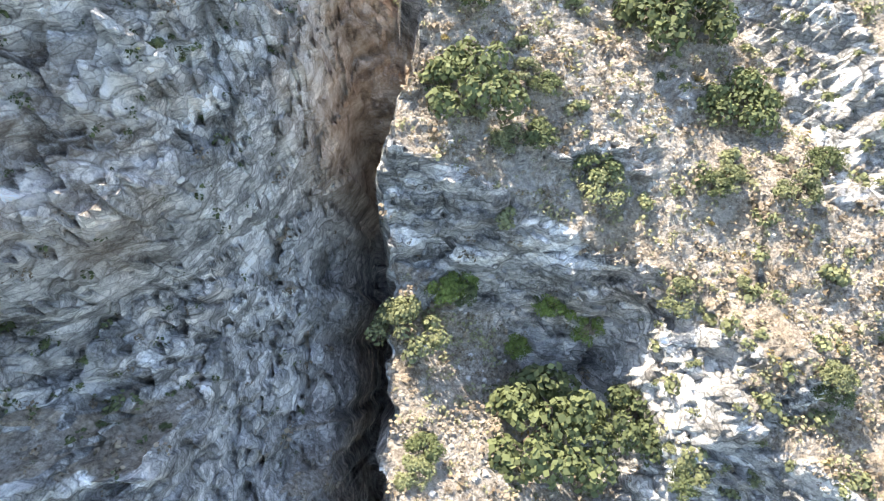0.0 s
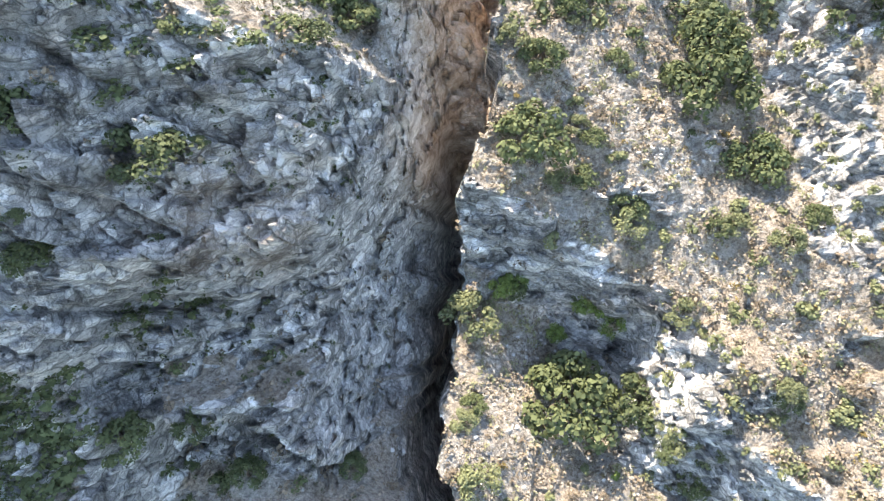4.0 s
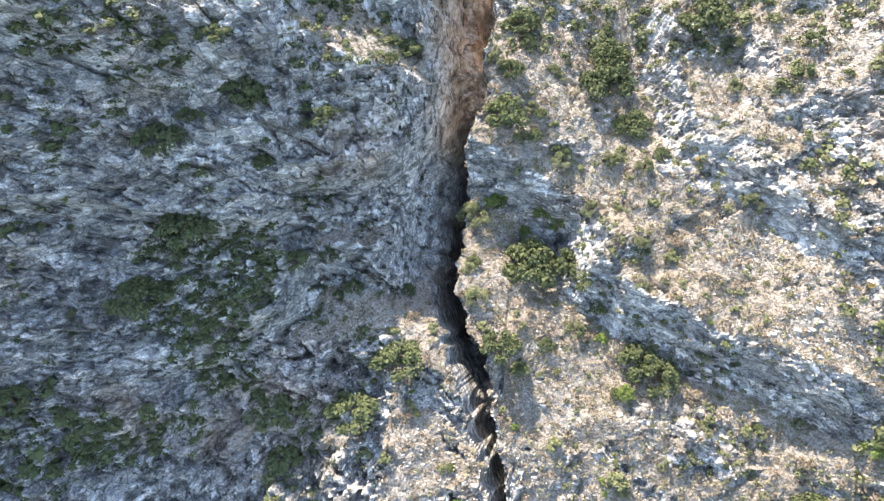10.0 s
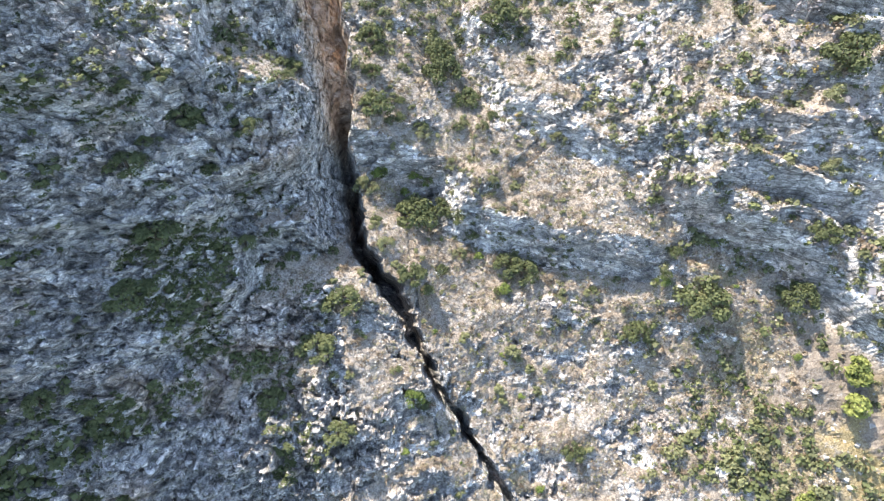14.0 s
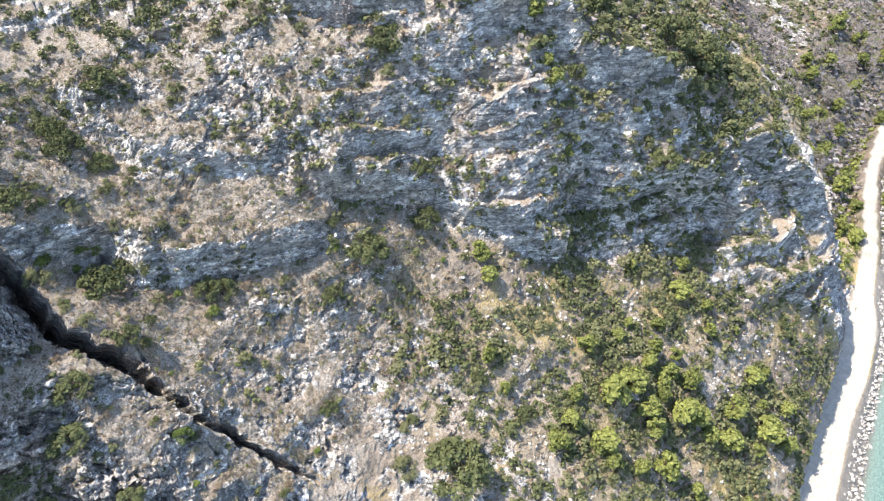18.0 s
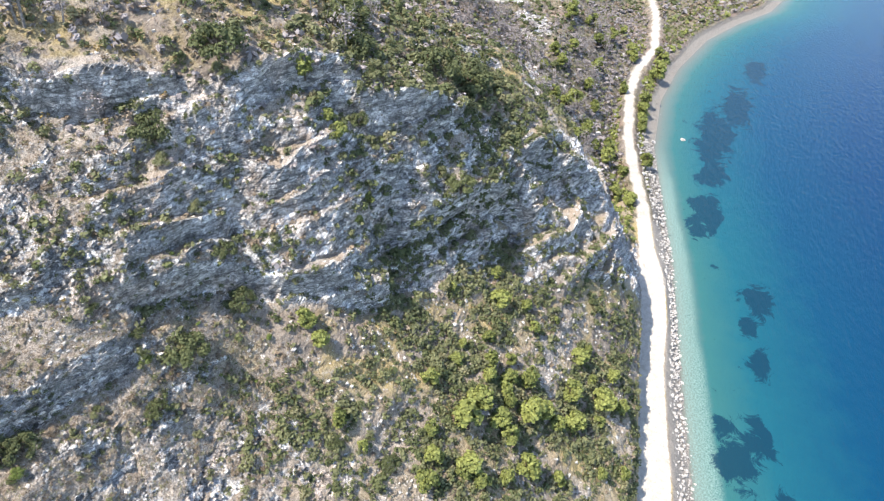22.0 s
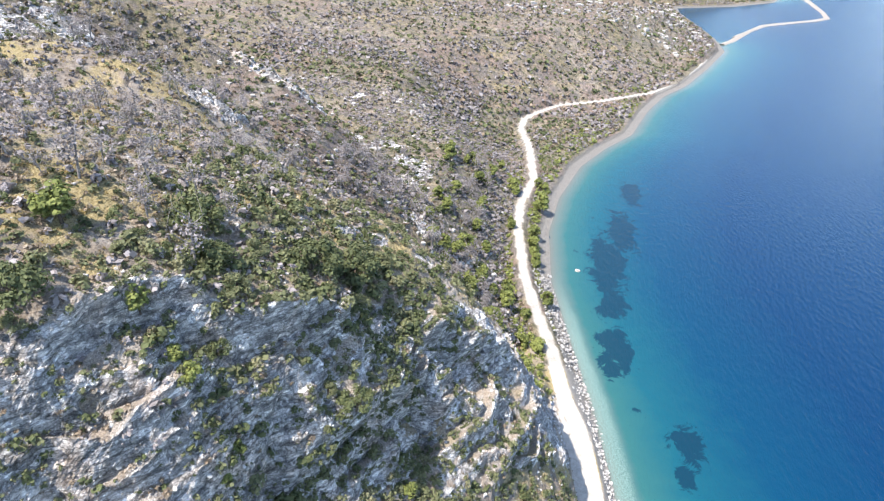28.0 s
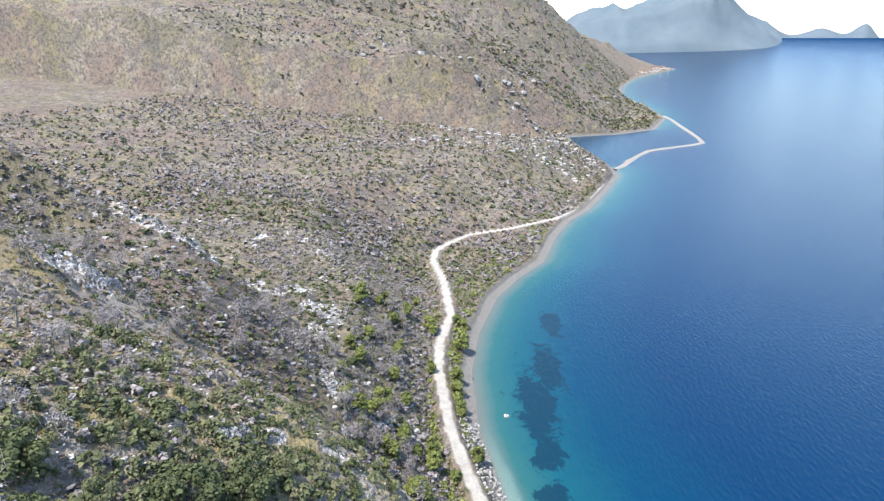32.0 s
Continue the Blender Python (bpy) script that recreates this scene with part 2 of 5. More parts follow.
    meadow = math_node(n, l, "MULTIPLY", ramp(n, l, noise_tex(n, l, 0.05, 5, 0.65, pos, 0.5), [(0.46, grey(0)), (0.54, grey(0.9))]), math_node(n, l, "MULTIPLY", att("brown"), 1.35 if scale == 1 else 0.6))
    soil = mix(n, l, meadow, soil, ramp(n, l, fine, [(0.36, (0.15, 0.115, 0.045)), (0.5, (0.31, 0.248, 0.115)), (0.64, (0.43, 0.36, 0.20))]))
    if scale < 1:
        # scrub too far off to be told apart: patches of olive, grey and rust brown, then single dark bushes
        cover = noise_tex(n, l, 0.014, 6, 0.62, pos, 0.8)
        soil = mix(n, l, ramp(n, l, cover, [(0.43, grey(0.55)), (0.49, grey(0.0)), (0.62, grey(0.0))]), soil, ramp(n, l, fine, [(0.35, (0.075, 0.07, 0.04)), (0.62, (0.225, 0.198, 0.125))]))
        soil = mix(n, l, ramp(n, l, cover, [(0.51, grey(0.0)), (0.57, grey(0.85))]), soil, ramp(n, l, fine, [(0.35, (0.115, 0.08, 0.066)), (0.62, (0.29, 0.218, 0.178))]))
        soil = mix(n, l, ramp(n, l, noise_tex(n, l, 0.075, 5, 0.7, pos, 0.5), [(0.47, grey(0)), (0.57, grey(0.75))]), soil, ramp(n, l, fine, [(0.38, (0.075, 0.065, 0.063)), (0.62, (0.20, 0.178, 0.17))]))
        dots = noise_tex(n, l, 0.30, 4, 0.65, pos)
        soil = mix(n, l, ramp(n, l, dots, [(0.50, grey(0)), (0.56, grey(0.65))]), soil, ramp(n, l, mid, [(0.4, (0.045, 0.05, 0.03)), (0.6, (0.115, 0.105, 0.075))]))
    edge = math_node(n, l, "ADD", att("rock"), math_node(n, l, "MULTIPLY", math_node(n, l, "SUBTRACT", mid, 0.5), 0.9))
    both = mix(n, l, ramp(n, l, edge, [(0.42, grey(0)), (0.58, grey(1))]), soil, stone)
    both = mix(n, l, att("gravel"), both, mix(n, l, 1.0, ramp(n, l, fine, [(0.3, (0.36, 0.335, 0.29)), (0.7, (0.54, 0.51, 0.455))]), ramp(n, l, mid, [(0.35, grey(0.82)), (0.6, grey(1.06))]), "MULTIPLY"))
    both = mix(n, l, att("beach"), both, ramp(n, l, fine, [(0.3, (0.13, 0.125, 0.115)), (0.7, (0.26, 0.245, 0.22))]))
    l.new(both, b.inputs["Base Color"])
    first = bump(n, l, mid, 0.6, 0.5 / scale, None)
    second = bump(n, l, fine, 1.0, 0.3 / scale, None, first)
    third = bump(n, l, grit, 0.9, 0.1 / scale, None, second)
    bump(n, l, joint, 0.5, 0.15 / scale, b, third)
    return m


GROUND = ground_material("limestone_ground")
FAR_GROUND = ground_material("far_hillside_ground", 0.45)

# ---- plan: coast, road and shape of the mountainside ----
COAST = [(-600, -190), (-150, -140), (60, -123), (118, -116), (160, -110), (225, -102), (267, -94.5), (325, -84.5), (385, -83), (437, -90), (497, -107), (538, -128), (577, -154), (647, -176),
         (701, -199), (745, -229), (828, -268), (918, -306), (974, -310), (1203, -297), (1247, -300), (1280, -402), (1336, -483), (1500, -560), (1713, -585), (1961, -586), (2270, -663),
         (2694, -834), (3265, -1184), (3500, -1000), (4000, -1050), (4800, -1150)]
ROAD = [(-600, -165), (-150, -122), (60, -108), (112, -103), (136, -99.5), (156, -97), (181, -96), (216, -92), (257, -84), (282, -77), (316, -69.5), (374, -63.5), (410, -64), (452, -71.5), (514, -67),
        (565, -58), (590, -60), (605, -67), (637, -90), (657, -130), (695, -183), (739, -222), (830, -262), (905, -298), (975, -318)]


def at(line, x):
    a = np.array(line, float)
    return np.interp(x, a[:, 0], a[:, 1])


# Control lattice of the sea-facing slope: how far the ground stands out from a plane that rises at 45 degrees,
# rows from the sea upwards, columns along the coast.
LATTICE = np.array([[64, 69, 72, 71, 63, 53, 45, 40, 45, 55, 69], [63, 65, 69, 70, 69, 68, 65, 58, 54, 60, 71], [64, 64, 65, 66, 73, 83, 84, 79, 64, 63, 70], [65, 65, 61, 62, 69, 80, 68, 107, 75, 54, 53], [66, 66, 66, 71, 47, 68, 83, 112, 77, 44, 33], [71, 87, 108, 62, 57, 97, 108, 83, 68, 46, 22], [86, 107, 122, 58, 46, 84, 82, 59, 45, 27, 10], [107, 104, 90, 45, 30, 45, 28, 13, 8, 2, -3], [128, 96, 64, 35, 13, -4, -22, -32, -32, -25, -18]], float)
LX0, LX1, LS0, LS1 = -110.0, 260.0, -95.0, 190.0


def spline(u, n):
    t = np.clip(u, 0, 1 - 1e-9) * (n - 3)
    i = t.astype(int)
    f = t - i
    return i, ((1 - f) ** 3 / 6, (3 * f ** 3 - 6 * f * f + 4) / 6, (-3 * f ** 3 + 3 * f * f + 3 * f + 1) / 6, f ** 3 / 6)


def stand_out(x, s):
    i, wi = spline((s - LS0) / (LS1 - LS0), LATTICE.shape[0])
    j, wj = spline((x - LX0) / (LX1 - LX0), LATTICE.shape[1])
    return sum(wi[a] * wj[b] * LATTICE[i + a, j + b] for a in range(4) for b in range(4))


# Edges of the gorge, seen square to the tilted plane: (along the coast, up the slope).
RIM_RIGHT = [(-5.5, 165), (-5.8, 136), (-6, 118), (-6.1, 110.1), (-7, 106), (-8.2, 102.9), (-7.8, 98.2), (-7.6, 93.4), (-6.9, 88.5), (-7, 83.6), (-4.7, 79), (-2.2, 76), (-0.8, 71.5), (-0.6, 67.5), (0.4, 64.8), (2, 59.7), (3.8, 55.6), (6.9, 49.2), (11, 39), (15, 29)]
RIM_LEFT = [(-12.2, 165), (-11.8, 136), (-10.8, 122), (-10.1, 115.7), (-9.4, 109.9), (-9.4, 102.5), (-8.9, 97), (-9, 91), (-9.2, 86), (-8.1, 81), (-6.1, 77), (-3.6, 71.5), (-2.2, 67), (-0.9, 63.5), (1.2, 57.6), (4.5, 50.5), (9.8, 38.6), (14.4, 29)]
# Finer lattices laid over the first where the ground is broken: stretch along the coast, stretch up the slope, heights.
PATCHES = [
    (-66, 14, 48, 124, [[-0, 0, 0, 0, 0, 0, -0, -0, -0, -0, -0], [0, 0, -0, -0, -0, 0, 0, 0, -0, -0, -0], [0, -0, -1.3, -1.6, -1.5, -1.2, 1.1, 3.5, 0.3, 0, 0], [0, -0, -1.8, -2.5, -4.9, -5.3, 0.6, 3, -0.8, 0, 0], [0, -0, -2.7, -5, -5.8, -6.1, -0.7, -1.6, -4.9, -0, -0], [0, -0, -1.3, -2.2, 0.1, 2.1, -1.7, -5.4, -3, -0, -0], [-0, 0, 0.3, 1.3, 4.1, 7.3, 2.1, -3, -0.9, 0, 0], [-0, 0, 0, 0, 0, 0, 0, -0, -0, -0, -0], [0, -0, -0, -0, -0, -0, -0, 0, 0, -0, -0]]),
    (0, 80, 22, 128, [[-0, 0, 0, 0, 0, 0, 0, -0, -0, 0, 0], [0, -0, -0, -0, -0, -0, -0, 0, 0, 0, -0], [0, -0, -1.1, -0.7, -0.3, -0.7, -0.8, 1.6, 2.4, 0, -0], [0, -0, -2.1, -0, 0.4, -0.2, -1.1, -0.3, 1, 0, -0], [-0, -0, -2.6, 2.2, 1.5, 0.8, 1, -1.3, -2.8, -0, 0], [0, -0, -2.5, 2.2, 1.8, 1.6, 2.6, 1.1, -1.7, -0, 0], [0, 0, -0.3, -0.5, 0.4, 1.6, 1.7, 0.8, -0.3, -0, -0], [0, -0, -0, -0, -0, 0, 0, 0, 0, -0, -0], [-0, -0, -0, -0, -0, -0, -0, -0, 0, 0, 0]]),
    (54, 162, 18, 116, [[0, 0, -0, 0, 0, 0, -0, -0, 0, 0, 0], [0, 0, 0, -0, -0, -0, 0, -0, 0, 0, 0], [-0, 0, 2.9, -0.2, -5.4, -2.4, 3.8, 2, 0.6, 0, -0], [-0, 0, 2.7, 1.8, 0.5, 7.3, 10.5, 5.7, 0.6, -0, -0], [-0, -0, -1.2, 2.6, 7.3, 11.4, 9.1, 4.6, 0.6, -0, -0], [0, -0, -2.4, 1.8, 5.7, 0.9, 0.3, 1.8, 1.1, 0, -0], [0, -0, -0.9, 0.8, 2.5, -0.7, -1.5, -0.7, 0.1, 0, -0], [-0, -0, -0, -0, 0, -0, -0, -0, 0, 0, -0], [0, 0, 0, -0, -0, 0, 0, 0, 0, 0, 0]]),
    (46, 178, -62, 36, [[-0, 0, 0, 0, 0, 0, 0, 0, 0, 0, -0], [0, -0, -0, -0, -0, -0, -0, -0, -0, -0, 0], [0, -0, -0.8, -1.6, -1.5, -0.9, -0.8, -1, -0.6, -0, 0], [0, -0, -1.3, -2.6, -2, -0.4, -1, -2.2, -1.5, -0, 0], [0, -0, -0.9, -1.1, 0.1, 1.8, 0.8, -1.9, -2.1, -0, 0], [-0, -0, 0, 1.5, 2.1, 1.8, 1.2, -0.3, -1.3, -0, 0], [-0, -0, 0.6, 1.4, 0.6, -0.7, -3.3, -2.5, -0.6, -0, 0], [-0, 0, 0, -0, -0, -0, -0, -0, 0, -0, 0], [0, 0, -0, -0, -0, -0, 0, 0, 0, 0, -0]]),
]


def patch_up(x, s):
    out = 0
    for x0, x1, s0, s1, rows in PATCHES:
        grid = np.array(rows, float)
        i, wi = spline((s - s0) / (s1 - s0), grid.shape[0])
        j, wj = spline((x - x0) / (x1 - x0), grid.shape[1])
        inside = (x > x0) & (x < x1) & (s > s0) & (s < s1)
        out = out + inside * sum(wi[a] * wj[b] * grid[i + a, j + b] for a in range(4) for b in range(4))
    return out


# Upper edges of cliffs, the high side to the left of the line: line, height, depth of the face, how far it fades.
STEPS = [
    # beside the gorge, and the bench with its wall further along
    ([(-9.5, 106), (-7.9, 105.1), (-5.7, 103.3), (-2.6, 102.7), (0.3, 101), (3.7, 99.2), (4.9, 97.2), (6.3, 94.3), (8.3, 92.2), (10.4, 88.5), (11.5, 87)], 2.8, 4.6, 12),
    ([(13.2, 96.5), (12.1, 93.3), (11.2, 90.2), (10.9, 88.4), (14, 87.1), (16.9, 84.8), (20.8, 83.9), (24.6, 81.2), (28.5, 80.8), (33, 79.4), (39.6, 77), (45.6, 72)], 5.4, 5.4, 12),
    # brow, dome and ledge of the shaded wall
    ([(-30, 95), (-24, 96), (-20, 97), (-16.7, 98.3), (-15.3, 100), (-13.6, 102.9), (-12, 107), (-11.6, 112)], 6.0, 2.4, 7),
    ([(-44, 72), (-40, 72.5), (-34.2, 74), (-31, 76.3), (-28, 79.4), (-27, 82.5), (-26.6, 86), (-26, 88)], 4.0, 2.6, 8),
    ([(-52, 88), (-44, 90), (-37, 89.5), (-30, 90.5), (-26, 92)], 2.6, 2.0, 8),
    ([(-58, 104), (-46, 106), (-38, 104), (-32, 106), (-27, 109), (-24, 113)], 3.4, 2.6, 9),
    # wall above the bench, upper band, crest and towers of the massif
    ([(15.5, 126), (18, 121), (19.5, 114), (22, 106), (27, 102), (33, 97.5), (40, 90)], 3.0, 3.0, 10),
    ([(40, 140), (47, 135.6), (53.7, 131), (60.7, 122.6), (66, 116.4), (72, 109.4), (78, 102)], 6.0, 4.6, 10),
    ([(80, 98), (92, 95), (99.8, 92.2), (104.2, 87.5), (106, 81), (107.6, 75.4), (115, 68), (126.4, 60), (130, 57)], 8.0, 5.6, 9),
    ([(112, 45), (119, 41), (127, 37), (134, 30.5), (140, 24), (143, 14)], 8.0, 4.6, 8),
    ([(146, 36), (152, 30), (158, 23), (166, 14), (172, 2), (175, -8)], 7.0, 5.5, 9),
    ([(44, 88), (50, 82), (56, 78), (62, 74.5), (67, 68), (74, 57), (83, 46), (90, 39)], 5.0, 4.0, 8),
]
# Rounded ribs and gullies that run down the slope: line, half width, height.
RIBS = [
    ([(-25, 86.8), (-20, 88.2), (-16.5, 87.8), (-14.4, 85.6), (-14, 83.6)], 1.9, 2.2),
    ([(-11, 76), (-7, 74), (-3.8, 69), (-1.5, 62), (2, 55)], 2.4, 1.6),
    ([(110, 60), (104, 54), (98, 47), (94, 40), (90, 33)], 3.0, -4.0),
    ([(137, 34), (138, 26), (136, 18), (132, 12)], 3.2, -5.0),
    ([(150, 30), (153, 18), (156, 4)], 3.0, -3.0),
    ([(52, 86), (50, 78), (47, 72)], 2.4, -2.4),
    ([(-27, 118), (-20, 117), (-14, 118)], 5.5, -5.0),
    ([(-9, 127), (-2, 127), (8, 126), (18, 124)], 9.0, -2.6),
    ([(-9, 93), (-5, 92.5), (1, 91.5), (6, 90.5), (9, 88)], 4.5, -2.3),
    ([(79, 88), (72, 78), (68, 70), (65, 60)], 2.6, -2.0),
]


def features(x, s):
    """Cliffs, ribs and the gorge: how far they push the slope out (plus) or in (minus), and how deep a place lies in the gorge (0 to 1)."""
    out = patch_up(x, s)
    zero = x * 0
    ragged = 0.3 * fbm(x, s, zero, 4.0, 3, 401, 0.6) + 0.8 * (blocks(x, s, zero + 0.5, 2.2, 411)[0] - 0.5)
    uneven = 1 + 0.22 * fbm(x, s, zero, 12, 2, 421)
    for line, height, run, fade in STEPS:
        d, along = from_line(x, s, line)
        ends = smooth(0.0, 0.10, along) * smooth(1.0, 0.90, along)
        d = d + ragged * min(1.0, run / 4)
        shape = (0.5 - np.clip(-d / run, 0, 1)) * uneven
        out = out + height * shape * np.exp(-np.maximum(np.abs(d + run / 2) - run / 2, 0) / fade) * ends
    for line, half, height in RIBS:
        d, along = from_line(x, s, line)
        ends = smooth(0.0, 0.12, along) * smooth(1.0, 0.88, along)
        out = out + height * np.exp(-((d + ragged) / half) ** 2) * ends * uneven
    r, l = np.array(RIM_RIGHT)[::-1], np.array(RIM_LEFT)[::-1]
    xr, xl = np.interp(s, r[:, 1], r[:, 0]), np.interp(s, l[:, 1], l[:, 0])
    xr = xr + (0.5 * vnoise(s / 2.3, s * 0, s * 0, 7) + 0.35 * vnoise(s / 0.8, s * 0, s * 0, 8) + 0.5 * smooth(90, 100, s))
    xl = xl + 0.7 * vnoise(s / 2.9, s * 0, s * 0, 9) + 0.4 * vnoise(s / 0.9, s * 0, s * 0, 10)
    fade_low = smooth(27, 40, s) * (0.75 + 0.35 * vnoise(s / 5, s * 0, s * 0, 12))
    inside = smooth(0.0, -0.7, x - xr) * smooth(-0.9, 0.6, x - xl) * fade_low
    deep = np.interp(s, [25, 45, 70, 80, 92, 105, 125, 165], [3, 8, 17, 24, 19, 10, 6, 5])
    fall = np.interp(s, [78, 92, 100, 112, 140], [0, 15, 12, 8, 6])
    flank = fall * np.clip(1 - (xl - x) / 7.0, 0, 1) ** 1.35 * (x < xl) + fall * (x >= xl) * smooth(0.3, -0.3, x - xr)
    return out - deep * inside - flank, inside


LAND = [(-600, -190), (118, -113), (385, -83), (577, -140), (745, -229), (974, -310), (1336, -430), (1713, -585), (2694, -834), (3265, -1150), (4800, -1150)]


def hill_height(x, y):
    """The land beyond the cliffs: height by the distance from the coast."""
    d = y - at(COAST, x)
    inland = np.minimum(d, np.maximum(y - at(LAND, x), 0.3 * d))
    steep = np.interp(x, [150, 270, 300, 380, 450, 520, 600, 680, 800, 950, 1200, 1450, 1700, 2500, 2900, 3600, 5000], [0.95, 0.92, 0.84, 0.76, 0.6, 0.45, 0.36, 0.34, 0.36, 0.4, 0.4, 0.55, 0.8, 0.8, 0.45, 0.1, 0.2])
    cap = np.interp(x, [246, 300, 380, 500, 700, 950, 1200, 1450, 1800, 2500], [134, 128, 114, 100, 98, 115, 150, 230, 430, 520])
    z = 4 * smooth(1, 12, d) + steep * np.maximum(inland - np.interp(x, [440, 530, 620, 720], [24, 85, 85, 30]), 0)
    z = z / (1 + (z / cap) ** 5) ** 0.2 + np.interp(x, [400, 800, 2000], [0.05, 0.06, 0.12]) * np.maximum(inland - 160, 0)
    return z + np.minimum(d, 0) * 0.3


RIDGE_LIFT = 14.0


def far_surface(x, y):
    """The far land with its gullies and outcrops, before road and beach are cut."""
    d = y - at(COAST, x)
    zero = x * 0
    z = hill_height(x, y)
    ins = smooth(24, 70, d)
    gully = fbm(x + 0.35 * y, y * 0.35, zero, 110, 4, 22, 0.5, True)
    z = z + ins * (2.6 * smooth(420, 160, d) * smooth(900, 500, x) * fbm(x, y, zero, 26, 4, 21) + 8.0 * fbm(x, y, zero, 75, 2, 23) + 30 * smooth(60, 260, d) * gully + 45 * smooth(300, 900, d) * fbm(x, y, zero, 420, 4, 24, 0.5, True))
    z = z + 45 * np.exp(-((x - 1010) / 150) ** 2 - ((y + 60) / 150) ** 2) + 16 * np.exp(-((x - 930) / 60) ** 2 - ((y + 40) / 50) ** 2)
    z = z + 60 * np.exp(-((x - 1300) / 320) ** 2 - ((y - 320) / 260) ** 2)
    ridge = from_line(x, y, [(262, -6), (290, 22), (306, 36), (322, 52), (332, 70), (340, 88), (350, 120)])[0]
    z = z + np.interp(x, [250, 285, 320, 345, 380], [0, RIDGE_LIFT * 0.7, RIDGE_LIFT, RIDGE_LIFT, RIDGE_LIFT * 0.4]) * np.where(ridge > 0, np.exp(-(ridge / 34) ** 2), np.exp(-(ridge / 24) ** 2))
    near_crop = smooth(600, 460, x) + 0.7 * np.exp(-((x - 1000) / 110) ** 2 - ((y + 120) / 90) ** 2)
    crop = np.clip(near_crop, 0, 1) * smooth(0.30, 0.62, fbm(x, y, zero, 24, 4, 31) + 0.12 - 0.1 * smooth(600, 800, x) + 0.15 * np.exp(-((x - 245) / 30) ** 2 - ((y - 55) / 28) ** 2) + 0.42 * np.exp(-((ridge + 4) / 15) ** 2) * smooth(285, 310, x) * smooth(352, 338, x)) * ins
    value, edge = blocks(x, y, zero, 6.0, 33)
    return z + crop * smooth(620, 500, x) * (3.4 * value - 1.4 * smooth(0.2, 0, edge)), crop, ins


def road_height(x):
    return np.interp(x, [-200, 100, 235, 270, 320, 374, 450, 565, 695, 975], [4, 4, 4.5, 8, 9, 7.5, 6.5, 5.5, 4.5, 2.5])


EYE_X, EYE_Y, EYE_Z = 45.0, -65.0, 193.0


def round_earth(x, y, z):
    """Draws what is kilometres away nearer along the line of sight, so that the far shore stays within reach."""
    dx, dy = x - EYE_X, y - EYE_Y
    r = np.hypot(dx, dy)
    k = np.where(r > 2500, (2500 + 2350 * (1 - np.exp(-(r - 2500) / 2350))) / np.maximum(r, 1), 1.0)
    return EYE_X + dx * k, EYE_Y + dy * k, EYE_Z + (z - EYE_Z) * k


# ---- the near slope: one fine sheet over the tilted plane ----
R2 = 2 ** 0.5


def steps_to(*stretches):
    return np.concatenate([np.arange(a, b, d) for a, b, d in stretches])


